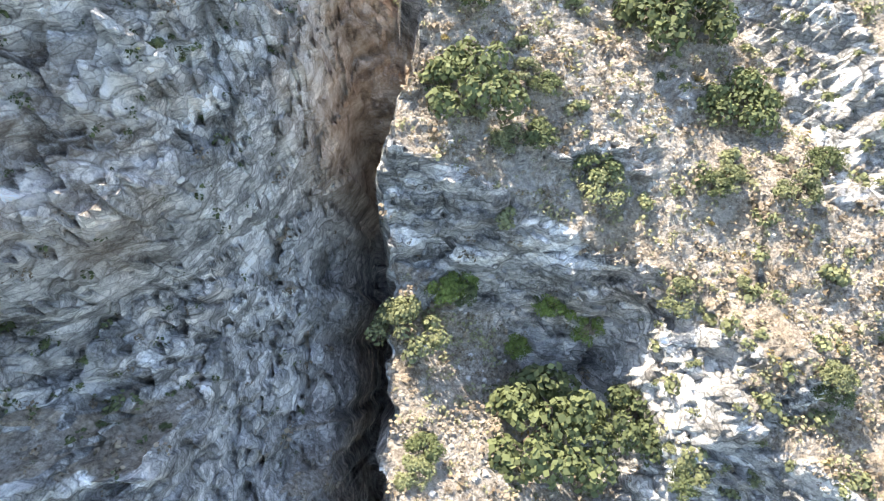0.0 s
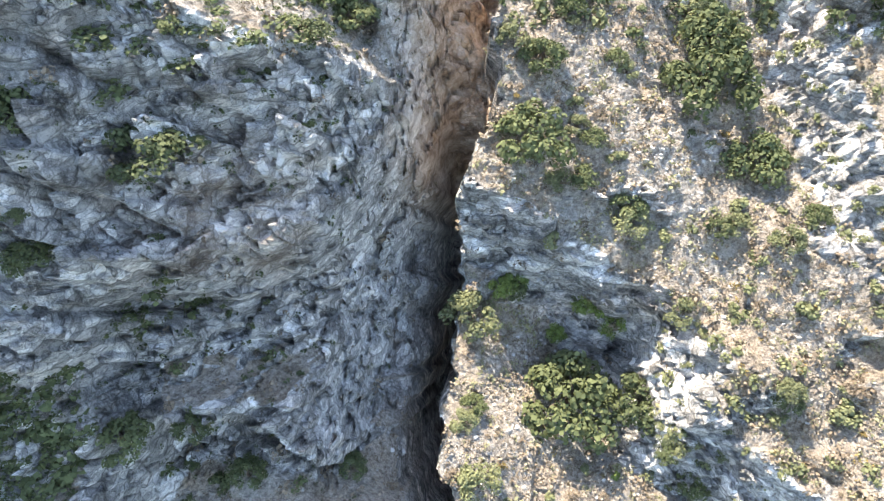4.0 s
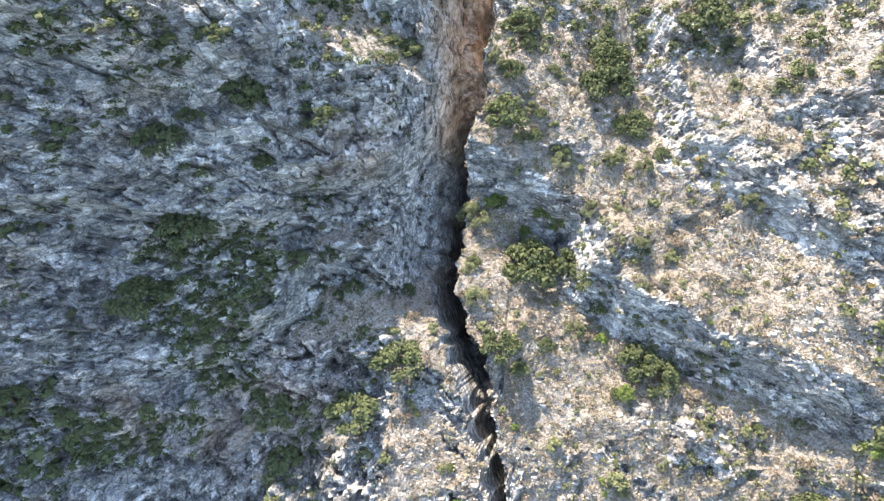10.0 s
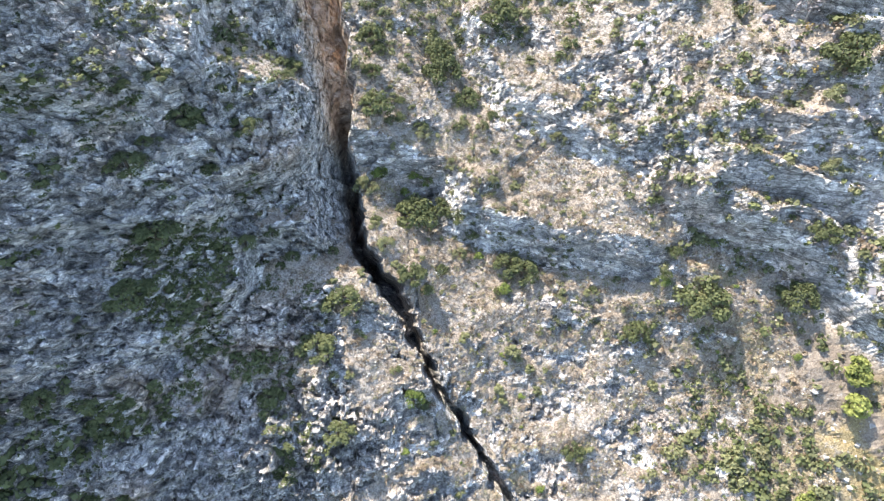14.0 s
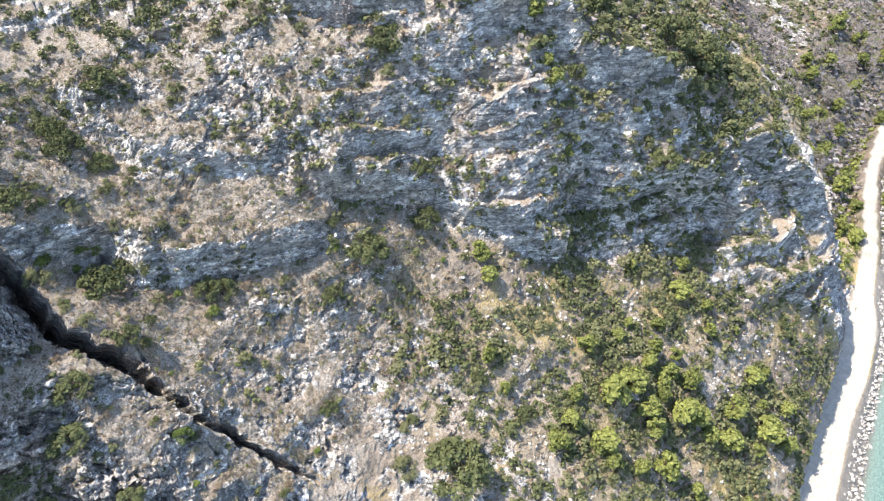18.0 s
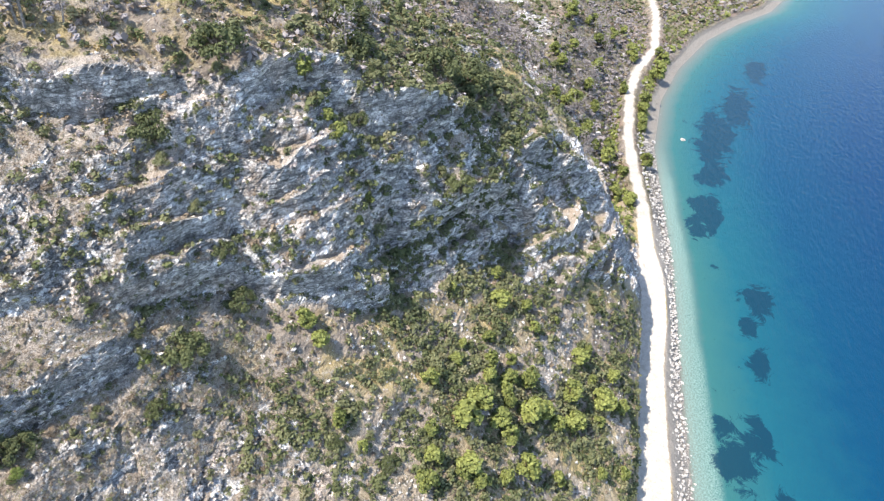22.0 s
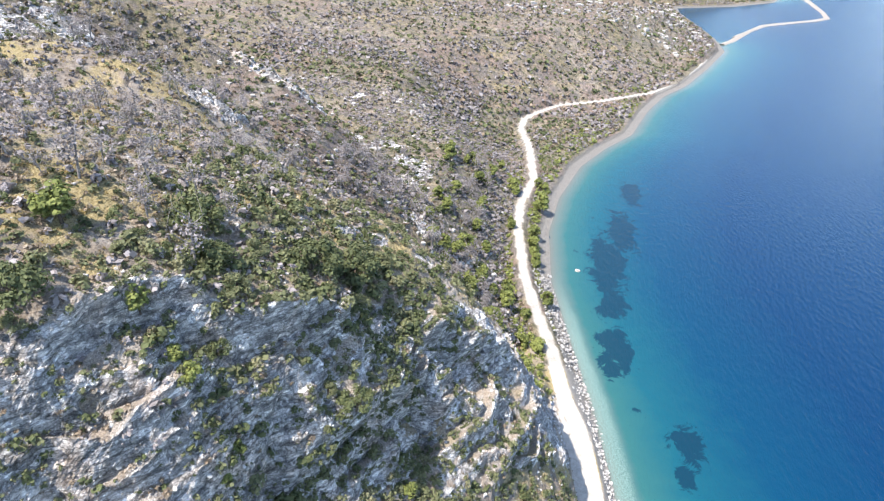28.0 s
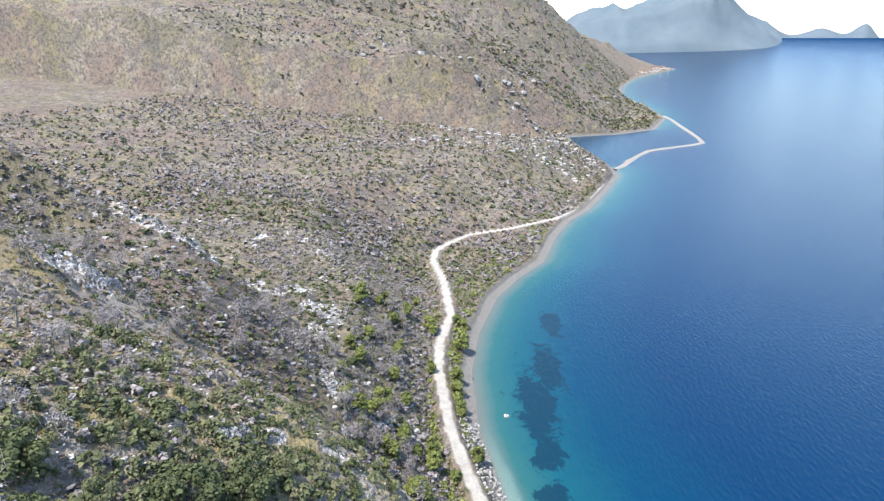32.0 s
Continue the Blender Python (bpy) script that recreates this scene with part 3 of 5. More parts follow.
def near_ground():
    xs = steps_to((-150, -62, 1.1), (-62, -40, 0.44), (-40, -15, 0.28), (-15, -6, 0.17), (-6, 48, 0.29), (48, 140, 0.5), (140, 262, 0.85))
    ss = steps_to((-100, 0, 0.75), (0, 62, 0.45), (62, 128, 0.28), (128, 186, 0.7), (186, 240, 2.0), (240, 560, 8.0))
    X, S = np.meshgrid(xs, ss)
    low = np.minimum(S, 186)
    W = stand_out(X, low) - 0.85 * (S - low)
    extra, inside = features(X, S)
    W = W + extra
    # even bushy slope beside the top of the gorge
    even = 0.85 * smooth(-7, -4.5, X) * smooth(19, 13, X) * smooth(103.5, 107, S) * smooth(138, 126, S) * (1 - inside)
    W = W * (1 - even) + (58.2 - 0.13 * (S - 104) - 0.09 * (X + 4)) * even
    Y, Z = (S - W) / R2, (S + W) / R2
    # large relief first, then how steep it is decides between rock and soil
    W = W + 1.5 * fbm(X, Y, Z, 20, 3, 3, 0.5, True) + 1.0 * fbm(X, Y, Z, 9, 2, 5)
    Y, Z = (S - W) / R2, (S + W) / R2

    def slope():
        xu, yu, zu = (np.gradient(a, axis=1) for a in (X, Y, Z))
        xv, yv, zv = (np.gradient(a, axis=0) for a in (X, Y, Z))
        nx, ny, nz = yu * zv - zu * yv, zu * xv - xu * zv, xu * yv - yu * xv
        return nz / np.sqrt(nx * nx + ny * ny + nz * nz + 1e-12)
    up = slope()
    patch = fbm(X, Y, Z, 14, 4, 11)
    rock = smooth(0.80, 0.58, up + 0.16 * patch)
    # stony ribs that break through the lower slope
    rib = smooth(0.15, 0.5, fbm(X * 0.6 + Z * 0.5, Y, Z, 9, 3, 41, 0.55)) * smooth(-20, 30, S)
    rock = np.maximum(rock, 0.75 * rib * smooth(0.92, 0.80, up))
    bench = np.exp(-(((X - 22) / 13) ** 2 + ((S - 95) / 6) ** 2) ** 2)
    shelf = np.exp(-(((X - 4) / 9) ** 2 + ((S - 114) / 9) ** 2) ** 2)
    rock = rock * (1 - 0.85 * bench) * (1 - 0.7 * shelf)
    # dry soil with bushes between the gorge and the upper wall; bare rock on the step faces and left of the gorge
    wall = from_line(X, S, [(14, 132), (18, 120), (20, 110), (24, 102), (31, 97), (40, 92), (46, 84), (56, 74), (70, 58), (90, 36), (118, 16)])[0]
    dry = smooth(2, -3, wall) * smooth(0.0, 2.0, X - np.interp(S, np.array(RIM_RIGHT)[::-1, 1], np.array(RIM_RIGHT)[::-1, 0]))
    rock = np.where(dry > 0, rock * (1 - dry) + dry * smooth(0.56, 0.36, up + 0.14 * patch), rock)
    rock = np.maximum(rock, dry * smooth(82, 72, S + 0.3 * X) * smooth(-0.02, 0.25, fbm(X + 0.4 * Z, Y, Z * 1.4, 4.5, 4, 44, 0.6)))
    rock = np.maximum(rock, 0.62 * dry * smooth(0.1, 0.42, fbm(X * 0.7 + Z * 0.4, Y, Z, 6, 4, 43, 0.6)))
    rock = np.maximum(rock, smooth(-11, -15, X) * smooth(30, 46, S + 0.25 * X) * (0.55 + 0.45 * smooth(-0.25, 0.15, patch)) * smooth(0.93, 0.8, up))
    saddle = np.exp(-(((X + 19.5) / 7.5) ** 2 + ((S - 113) / 4.0) ** 2) ** 2)
    gully = np.exp(-(((X + 19.5) / 7.0) ** 2 + ((S - 80) / 3.6) ** 2) ** 2)
    rock = rock * (1 - 0.9 * saddle) * (1 - 0.8 * gully)
    # bare faces of the massif below its crest, scrub above it
    massif = smooth(-2, 3, from_line(X, S, [(17, 120), (19, 109), (26.5, 99), (35, 92.8), (44, 80), (51, 72.7), (57.5, 68), (66, 59), (74, 49), (87, 34), (101, 26), (110, 19), (120, 8), (140, -8), (160, -30), (180, -52)])[0])
    massif = massif * smooth(3, -2, from_line(X, S, [(34, 146), (47, 137), (54, 132), (61, 124), (66, 118), (72, 111), (80, 99), (92, 96), (100, 93), (105, 88), (107, 81), (109, 76), (116, 69), (127, 61), (140, 50), (150, 40), (160, 32), (172, 18), (190, -6), (205, -26)])[0])
    rock = np.maximum(rock, massif * smooth(0.86, 0.66, up + 0.2 * patch))
    foot = smooth(42, 56, X) * smooth(0.5, 0.1, massif)
    rock = rock * (1 - 0.6 * foot)
    # ledges that climb across the massif
    tier = ((Z + 0.16 * X + 8.0 * fbm(X, Y, Z, 19, 3, 46)) / 8.5) % 1.0
    tier = np.where(tier < 0.74, tier / 0.74, (1 - tier) / 0.26)
    tiers = massif * smooth(44, 60, X) * (0.35 + 0.9 * smooth(-0.3, 0.4, fbm(X, Y, Z, 17, 2, 47)))
    W = W + 3.0 * tiers * (tier - 0.5)
    Y, Z = (S - W) / R2, (S + W) / R2
    up = slope()
    rock = rock * (1 - 0.7 * np.minimum(tiers, 1) * smooth(0.5, 0.75, up))
    rock = rock * (1 - 0.75 * massif * smooth(46, 60, X) * smooth(0.12, 0.4, fbm(X, Y, Z, 8, 4, 45, 0.6)) * smooth(0.3, 0.5, up))
    rock = np.maximum(rock, 0.95 * np.exp(-(from_line(X, S, [(158, 68), (166, 58), (172, 46), (178, 36)])[0] / 3.2) ** 2) * smooth(-0.3, 0.1, patch))
    for line, height, run, fade in STEPS:
        face, along = from_line(X, S, line)
        rock = np.maximum(rock, smooth(0.9, 0.0, face) * smooth(-run - 1.2, -run, face) * smooth(0.04, 0.12, along) * smooth(0.97, 0.9, along))
    rock = np.clip(np.maximum(rock, inside), 0, 1)
    # beds and blocks of the limestone
    bed = Z * 0.83 - X * 0.38 - Y * 0.2 + 1.6 * fbm(X, Y, Z, 16, 2, 61)
    saw = (bed / 2.3) % 1.0
    thin = (bed / 0.74) % 1.0
    slant = Z + 0.45 * np.minimum(X, 40)
    value, edge = blocks(X * (0.7 + 0.4 * smooth(40, 60, X)), Y * 0.8, slant * (1.3 - 0.5 * smooth(40, 60, X)), 3.4, 71, 1.1)
    small, cleft = blocks(X * 0.8, Y, slant * 1.4, 1.3, 81, 1.1)
    tiny = blocks(X * 0.8, Y, slant * 1.5, 0.6, 85, 1.0)[0]
    near_gorge = smooth(75, 40, X)
    tread = smooth(-14, -6, X)
    saw = saw * (1 - tread) + (1 - saw) ** 1.4 * tread
    thin = thin * (1 - tread) + (1 - thin) * tread
    calm = (1 - 0.45 * tread * smooth(80, 60, X)) * (1 - 0.5 * smooth(42, 66, X))
    splinter = 1 - 0.6 * smooth(42, 66, X)
    on_rock = (0.12 + 0.88 * near_gorge) * (saw - 0.5) + 0.4 * near_gorge * (thin - 0.5) + (0.35 + 0.65 * splinter) * (2.1 * (value - 0.5) - 0.7 * smooth(0.14, 0.0, edge)) + splinter * (1.35 * (small - 0.5) - 0.5 * smooth(0.16, 0.0, cleft) + 0.45 * (tiny - 0.5))
    on_rock = on_rock + 5.2 * smooth(46, 66, X) * fbm(X + 0.15 * S, Y * 0.45, Z * 0.45, 15, 4, 95, 0.5, True)
    cave = smooth(0.25, 0.6, fbm(X * 1.3, Y, Z * 0.7, 6.5, 3, 91, 0.5))
    on_soil = 0.34 * fbm(X, Y, Z, 3.0, 3, 101) + 0.16 * (small - 0.4)
    W = W + inside * 2.6 * fbm(X * 0.6, Y, Z * 0.8, 6, 3, 151, 0.6) + rock * calm * (on_rock - 1.1 * cave) + (1 - rock) * on_soil + (0.2 + 0.2 * rock * splinter) * fbm(X, Y, Z, 1.1, 2, 111)
    Y, Z = (S - W) / R2, (S + W) / R2
    # towards the far land the two surfaces become one
    far_z, far_crop, _ = far_surface(X, Y)
    join = smooth(205, 245, X + 0.25 * (Y + 20))
    Z = Z * (1 - join) + far_z * join
    rock = rock * (1 - join) + far_crop * join
    # road bench at the foot, then the shore
    off = Y - at(ROAD, X)
    shore = at(COAST, X)
    rz = road_height(X)
    wide = smooth(232, 200, X)
    sea_side, land_side = 3.2 + 3.0 * wide, 3.4 + 1.3 * wide
    flat = np.where(Y > shore, rz * smooth(0, 1, (Y - shore) / np.maximum(at(ROAD, X) - sea_side - shore, 1)), (Y - shore) * 0.35)
    flat = np.where(off > -sea_side, rz, flat + 0.35 * fbm(X, Y, Z * 0, 2.2, 3, 121))
    Z = np.where(off < land_side, flat, np.maximum(Z, rz + 0.1 * (off - land_side)))
    Z = Z - 0.9 * smooth(246.5, 249.5, X)
    up = slope()
    rock = np.where(off < land_side + 0.5, 0, rock)
    xl = np.interp(S, np.array(RIM_LEFT)[::-1, 1], np.array(RIM_LEFT)[::-1, 0])
    left_gorge = np.maximum(0.85 * smooth(0.15, 0.6, inside), 0.7 * smooth(4.5, 0.8, xl - X + 1.2 * patch) * (X < xl + 1)) * smooth(99, 107, S)
    rust = np.clip(left_gorge * 1.0 + 0.2 * smooth(0.25, 0.6, fbm(X, Y, Z, 11, 3, 131)) * rock, 0, 1)
    brown = np.maximum(0.5 * smooth(0.0, 0.5, fbm(X, Y, Z, 12, 3, 141)) * smooth(60, 20, S), 0.75 * smooth(40, 75, X) * smooth(-0.5, 0.2, fbm(X, Y, Z, 16, 3, 142)) * smooth(0.3, 0.0, massif))
    gravel = ((off < land_side) & (off > -sea_side)) * 1.0
    beach = smooth(0, -0.9, off + sea_side)
    # pale unweathered faces of the cliffs, and the bare wall beside the gorge
    worn = 0.3 + 0.7 * smooth(-0.35, 0.3, fbm(X, Y, Z, 3.5, 4, 431))
    clean = 0.8 * worn * smooth(-9, -11, X) * smooth(-46, -26, X) * smooth(74, 92, S)
    for line, height, run, fade in STEPS:
        ledge, along = from_line(X, S, line)
        clean = np.maximum(clean, (0.85 - 0.65 * smooth(35, 50, X)) * smooth(1.4, -0.2, ledge) * smooth(-run - 2.5, -run, ledge + 1.5 * patch) * smooth(0.02, 0.1, along) * smooth(0.98, 0.9, along) * worn)
    clean = clean * smooth(0.2, 0.6, rock)
    sheet("ground", X, Y, Z, (("clean", clean), ("rock", rock), ("rust", rust), ("brown", brown), ("gravel", gravel), ("beach", beach)), GROUND,
          label="grey limestone cliffs and stony slopes cut by a narrow gorge", category="cliff", shade=False)
    return xs, ss, X, Y, Z, up, rock


NX_, NS_, GX, GY, GZ, GUP, GROCK = near_ground()


def near_index(x, s):
    return np.clip(np.searchsorted(NS_, s), 0, len(NS_) - 1), np.clip(np.searchsorted(NX_, x), 0, len(NX_) - 1)


# ---- the far land ----
def far_ground():
    xs = steps_to((246, 420, 2.0), (420, 700, 3.5), (700, 1400, 7), (1400, 3400, 30), (3400, 9000, 250))
    ds = steps_to((-30, 24, 1.2), (24, 120, 1.6), (120, 300, 3), (300, 600, 6), (600, 1200, 12), (1200, 3600, 60))
    X, D = np.meshgrid(xs, ds)
    Y = D + at(COAST, X)
    zero = X * 0
    Z, crop, ins = far_surface(X, Y)
    road = np.abs(from_line(X, Y, ROAD)[0])
    rz = road_height(X)
    cut = smooth(7.5, 3.2, road) * (X < 975)
    Z = Z * (1 - cut) + rz * cut
    Z = np.where(D < 2, np.minimum(Z, D * 0.3), Z)
    band = np.interp(X, [246, 330, 420, 500, 700, 5000], [6, 6, 6, 9, 8, 6])
    beach = smooth(band + 1, band - 1, D)
    bank = np.where((D > 1) & (X > 330), np.minimum(Z, 0.12 * D + smooth(band - 1, band + 2.5, D) * 30), Z)
    Z = np.where(X < 975, bank, Z)
    track = np.minimum(np.abs(from_line(X, Y, [(330, 118), (470, 150), (640, 130), (760, 160), (900, 210)])[0]), np.abs(from_line(X, Y, [(615, -72), (618, -105), (600, -122)])[0]))
    brown = 0.45 + 0.5 * smooth(-0.4, 0.3, fbm(X, Y, zero, 70, 4, 35))
    gravel = np.maximum((road < 2.7) * (X < 975), 0.25 * smooth(2.4, 1.2, track) * (X > 300))
    shape = round_earth(X, Y, Z)
    sheet("hillside", *shape, (("rock", crop), ("rust", zero), ("brown", brown), ("gravel", gravel), ("beach", np.maximum(beach, (D < 0) * 1.0))), FAR_GROUND,
          label="dry brown hillside with rock outcrops above the shore", category="hillside", shade=True)
    return xs, ds, shape, brown, crop, road, D


FX_, FD_, FSHAPE, FBROWN, FCROP, FROAD, FD2 = far_ground()

# ---- sea ----
MEADOWS = [(347, -117, 32, 9), (392, -128, 26, 8), (304, -114, 8, 5), (257, -111, 9, 4), (268, -117, 13, 5), (278, -111, 6, 5), (213, -138, 9, 6), (195, -134, 6, 3), (178, -138, 6, 4), (144, -126, 3.4, 3.4),
           (141, -137, 8, 5), (128, -130, 9, 6), (452, -140, 18, 6), (310, -118, 10, 6), (282, -117, 5, 4), (230, -120, 2, 1.5), (112, -145, 9, 5)]


def sea_material():
    m, n, l, b = material("sea_water", 0.16)
    b.inputs["Specular IOR Level"].default_value = 0.2

    def att(key):
        a = n.new("ShaderNodeAttribute")
        a.attribute_name = key
        return a.outputs["Fac"]
    pos = n.new("ShaderNodeNewGeometry").outputs["Position"]
    wob = noise_tex(n, l, 0.11, 5, 0.6, pos)
    depth = math_node(n, l, "ADD", att("depth"), math_node(n, l, "MULTIPLY", math_node(n, l, "SUBTRACT", wob, 0.5), math_node(n, l, "MULTIPLY", att("depth"), 0.5)))
    col = ramp(n, l, depth, [(0.0, (0.12, 0.125, 0.11)), (0.03, (0.085, 0.125, 0.115)), (0.09, (0.022, 0.098, 0.10)), (0.22, (0.006, 0.07, 0.098)), (0.5, (0.001, 0.038, 0.083)), (0.95, (0.0005, 0.024, 0.07))])
    stones = noise_tex(n, l, 1.5, 5, 0.75, pos)
    pale = math_node(n, l, "MULTIPLY", att("pale"), ramp(n, l, stones, [(0.40, grey(0.1)), (0.62, grey(0.8))]))
    col = mix(n, l, pale, col, (0.17, 0.275, 0.245))
    weed = math_node(n, l, "ADD", att("weed"), math_node(n, l, "MULTIPLY", math_node(n, l, "SUBTRACT", noise_tex(n, l, 0.12, 7, 0.72, pos, 0.9), 0.5), 3.0))
    col = mix(n, l, ramp(n, l, weed, [(0.42, grey(0)), (0.62, grey(0.86))]), col, (0.003, 0.024, 0.046))
    foam = math_node(n, l, "ADD", att("foam"), math_node(n, l, "MULTIPLY", math_node(n, l, "SUBTRACT", noise_tex(n, l, 0.5, 4, 0.6, pos), 0.5), 1.2))
    col = mix(n, l, ramp(n, l, foam, [(0.75, grey(0)), (0.85, grey(0.75))]), col, (0.75, 0.78, 0.78))
    l.new(col, b.inputs["Base Color"])
    wave = node(n, "ShaderNodeMapping", Scale=(0.45, 1.0, 1.0), Rotation=(0, 0, radians(28)))
    l.new(pos, wave.inputs["Vector"])
    chop = noise_tex(n, l, 0.42, 4, 0.6, wave.outputs["Vector"])
    fine = noise_tex(n, l, 1.7, 3, 0.6, wave.outputs["Vector"])
    first = bump(n, l, chop, 0.5, 1.1, None)
    bump(n, l, fine, 0.35, 0.22, b, first)
    return m


def sea():
    xs = steps_to((-3500, -100, 200), (-100, 90, 10), (90, 560, 2.5), (560, 1400, 10), (1400, 12000, 200))
    ds = np.concatenate([-np.arange(9000, 900, -300), -np.arange(900, 200, -30), -np.arange(200, 60, -4.0), -np.arange(60, -14, -1.0)])
    X, D = np.meshgrid(xs, ds)
    Y = D + at(COAST, np.minimum(X, 4800))
    depth = np.clip(-D / 120, 0, 1)
    depth = np.where((X > 985) & (X < 1340) & (Y > -560) & (D > -270), np.maximum(depth, 0.5), depth)
    weed = X * 0
    for mx, my, rx, ry in MEADOWS:
        weed = np.maximum(weed, np.exp(-(((X - mx) / rx) ** 2 + ((Y - my) / ry) ** 2) * 0.8))
    weed = np.clip(weed * 1.25, 0, 1) * (D < -6)
    reach = np.interp(X, [0, 160, 260, 330], [10.5, 9, 7, 6]) + 1.5 * fbm(X, Y, X * 0, 14, 3, 251)
    pale = smooth(0.5, -1.5, D) * smooth(-reach - 1.5, -reach + 2, D) * smooth(345, 270, X)
    foam = np.exp(-((D + 0.6) / 0.8) ** 2) * 0.75
    X2, Y2, Z2 = round_earth(X, Y, X * 0)
    sheet("sea", X2, Y2, Z2, (("depth", depth), ("weed", weed), ("pale", pale), ("foam", foam)), sea_material(), label="deep blue sea with turquoise shallows and dark weed beds", category="sea", shade=True)


sea()


# ---- plants ----
def leaf_material(name, dark, light, through=0.25):
    m, n, l, b = material(name, 0.75)
    rnd = n.new("ShaderNodeNewGeometry").outputs["Random Per Island"]
    one = n.new("ShaderNodeObjectInfo").outputs["Random"]
    both = math_node(n, l, "ADD", math_node(n, l, "MULTIPLY", rnd, 0.65), math_node(n, l, "MULTIPLY", one, 0.35))
    col = ramp(n, l, both, [(0.1, dark), (0.9, light)])
    l.new(col, b.inputs["Base Color"])
    t = n.new("ShaderNodeBsdfTranslucent")
    l.new(col, t.inputs["Color"])
    s = n.new("ShaderNodeMixShader")
    s.inputs[0].default_value = through
    l.new(b.outputs[0], s.inputs[1])
    l.new(t.outputs[0], s.inputs[2])
    l.new(s.outputs[0], n["Material Output"].inputs["Surface"])
    return m


def bark_material(name, dark, light):
    m, n, l, b = material(name, 0.9)
    pos = n.new("ShaderNodeTexCoord").outputs["Object"]
    f = noise_tex(n, l, 9.0, 4, 0.65, pos)
    l.new(ramp(n, l, f, [(0.35, dark), (0.7, light)]), b.inputs["Base Color"])
    bump(n, l, f, 0.6, 0.02, b)
    return m


LEAF_DARK = leaf_material("evergreen_leaves", (0.05, 0.064, 0.03), (0.135, 0.156, 0.068))
LEAF_BRIGHT = leaf_material("bright_leaves", (0.06, 0.095, 0.025), (0.20, 0.25, 0.07))
LEAF_OLIVE = leaf_material("olive_leaves", (0.10, 0.11, 0.056), (0.225, 0.238, 0.12))
LEAF_PINE = leaf_material("pine_needles", (0.075, 0.095, 0.03), (0.27, 0.30, 0.09))
LEAF_DRY = leaf_material("dry_twigs", (0.085, 0.062, 0.042), (0.27, 0.22, 0.16), 0.1)
LEAF_GREY = leaf_material("grey_twigs", (0.145, 0.132, 0.13), (0.36, 0.33, 0.325), 0.1)
LEAF_OCHRE = leaf_material("ochre_leaves", (0.15, 0.108, 0.035), (0.34, 0.255, 0.10))
LEAF_STRAW = leaf_material("straw_grass", (0.20, 0.165, 0.125), (0.42, 0.362, 0.285), 0.15)
LEAF_CUSHION = leaf_material("cushion_leaves", (0.11, 0.11, 0.06), (0.28, 0.272, 0.155))
BARK = bark_material("brown_bark", (0.035, 0.026, 0.02), (0.13, 0.10, 0.075))
DEAD_BARK = bark_material("bleached_bark", (0.14, 0.13, 0.12), (0.36, 0.335, 0.31))


def cards(rng, lobes, count, size, flat=0.0):
    """Leaf clumps: bent four-cornered blades on the outside of a heap of lobes. Returns corner places, four to a blade."""
    lobes = np.array(lobes, float)
    weight = lobes[:, 3] ** 2
    pick = rng.choice(len(lobes), count, p=weight / weight.sum())
    d = rng.normal(size=(count, 3))
    d /= np.linalg.norm(d, axis=1)[:, None]
    d[:, 2] = np.where(rng.random(count) < 0.6, np.abs(d[:, 2]), d[:, 2])
    reach = lobes[pick, 3] * (0.62 + 0.42 * rng.random(count) ** 0.7)
    c = lobes[pick, :3] + d * reach[:, None] * np.array([1, 1, 1 - flat])
    nrm = d + rng.normal(size=(count, 3)) * 0.34 + np.array([0, 0, 0.35])
    nrm /= np.linalg.norm(nrm, axis=1)[:, None]
    u = np.cross(nrm, rng.normal(size=(count, 3)))
    u /= np.linalg.norm(u, axis=1)[:, None] + 1e-9
    v = np.cross(nrm, u)
    a = (size * (0.6 + 0.8 * rng.random(count)))[:, None]
    b = a * (0.45 + 0.5 * rng.random(count))[:, None]
    sag = nrm * a * 0.25
    return np.stack([c - u * a, c - v * b + sag, c + u * a, c + v * b - sag], 1)


def blade_mesh(name, quads, mat):
    me = bpy.data.meshes.new(name)
    count = len(quads)
    me.vertices.add(count * 4)
    me.vertices.foreach_set("co", quads.astype(np.float32).ravel())
    me.loops.add(count * 4)
    me.loops.foreach_set("vertex_index", np.arange(count * 4, dtype=np.int32))
    me.polygons.add(count)
    me.polygons.foreach_set("loop_start", np.arange(count, dtype=np.int32) * 4)
    me.update(calc_edges=True)
    me.materials.append(mat)
    return me


def tube(bm, points, radii, sides=5):
    """A tapered, bent stem."""
    rings = []
    for i, (p, r) in enumerate(zip(points, radii)):
        p = Vector(p)
        ahead = Vector(points[min(i + 1, len(points) - 1)]) - Vector(points[max(i - 1, 0)])
        a = ahead.orthogonal().normalized()
        b = ahead.normalized().cross(a)
        rings.append([bm.verts.new(p + (a * math.cos(t) + b * math.sin(t)) * r) for t in (2 * math.pi * k / sides for k in range(sides))])
    for lo, hi in zip(rings, rings[1:]):
        for k in range(sides):
            bm.faces.new((lo[k], lo[(k + 1) % sides], hi[(k + 1) % sides], hi[k]))
    bm.faces.new(rings[-1])


def mesh_from(bm, name, mat, soft=True):
    me = bpy.data.meshes.new(name)
    bmesh.ops.recalc_face_normals(bm, faces=bm.faces)
    bm.to_mesh(me)
    bm.free()
    for p in me.polygons:
        p.use_smooth = soft
    me.materials.append(mat)
    return me


def part(name, me, parent, label=""):
    ob = new(name, me)
    ob.parent = parent
    return tagged(ob, label) if label else ob


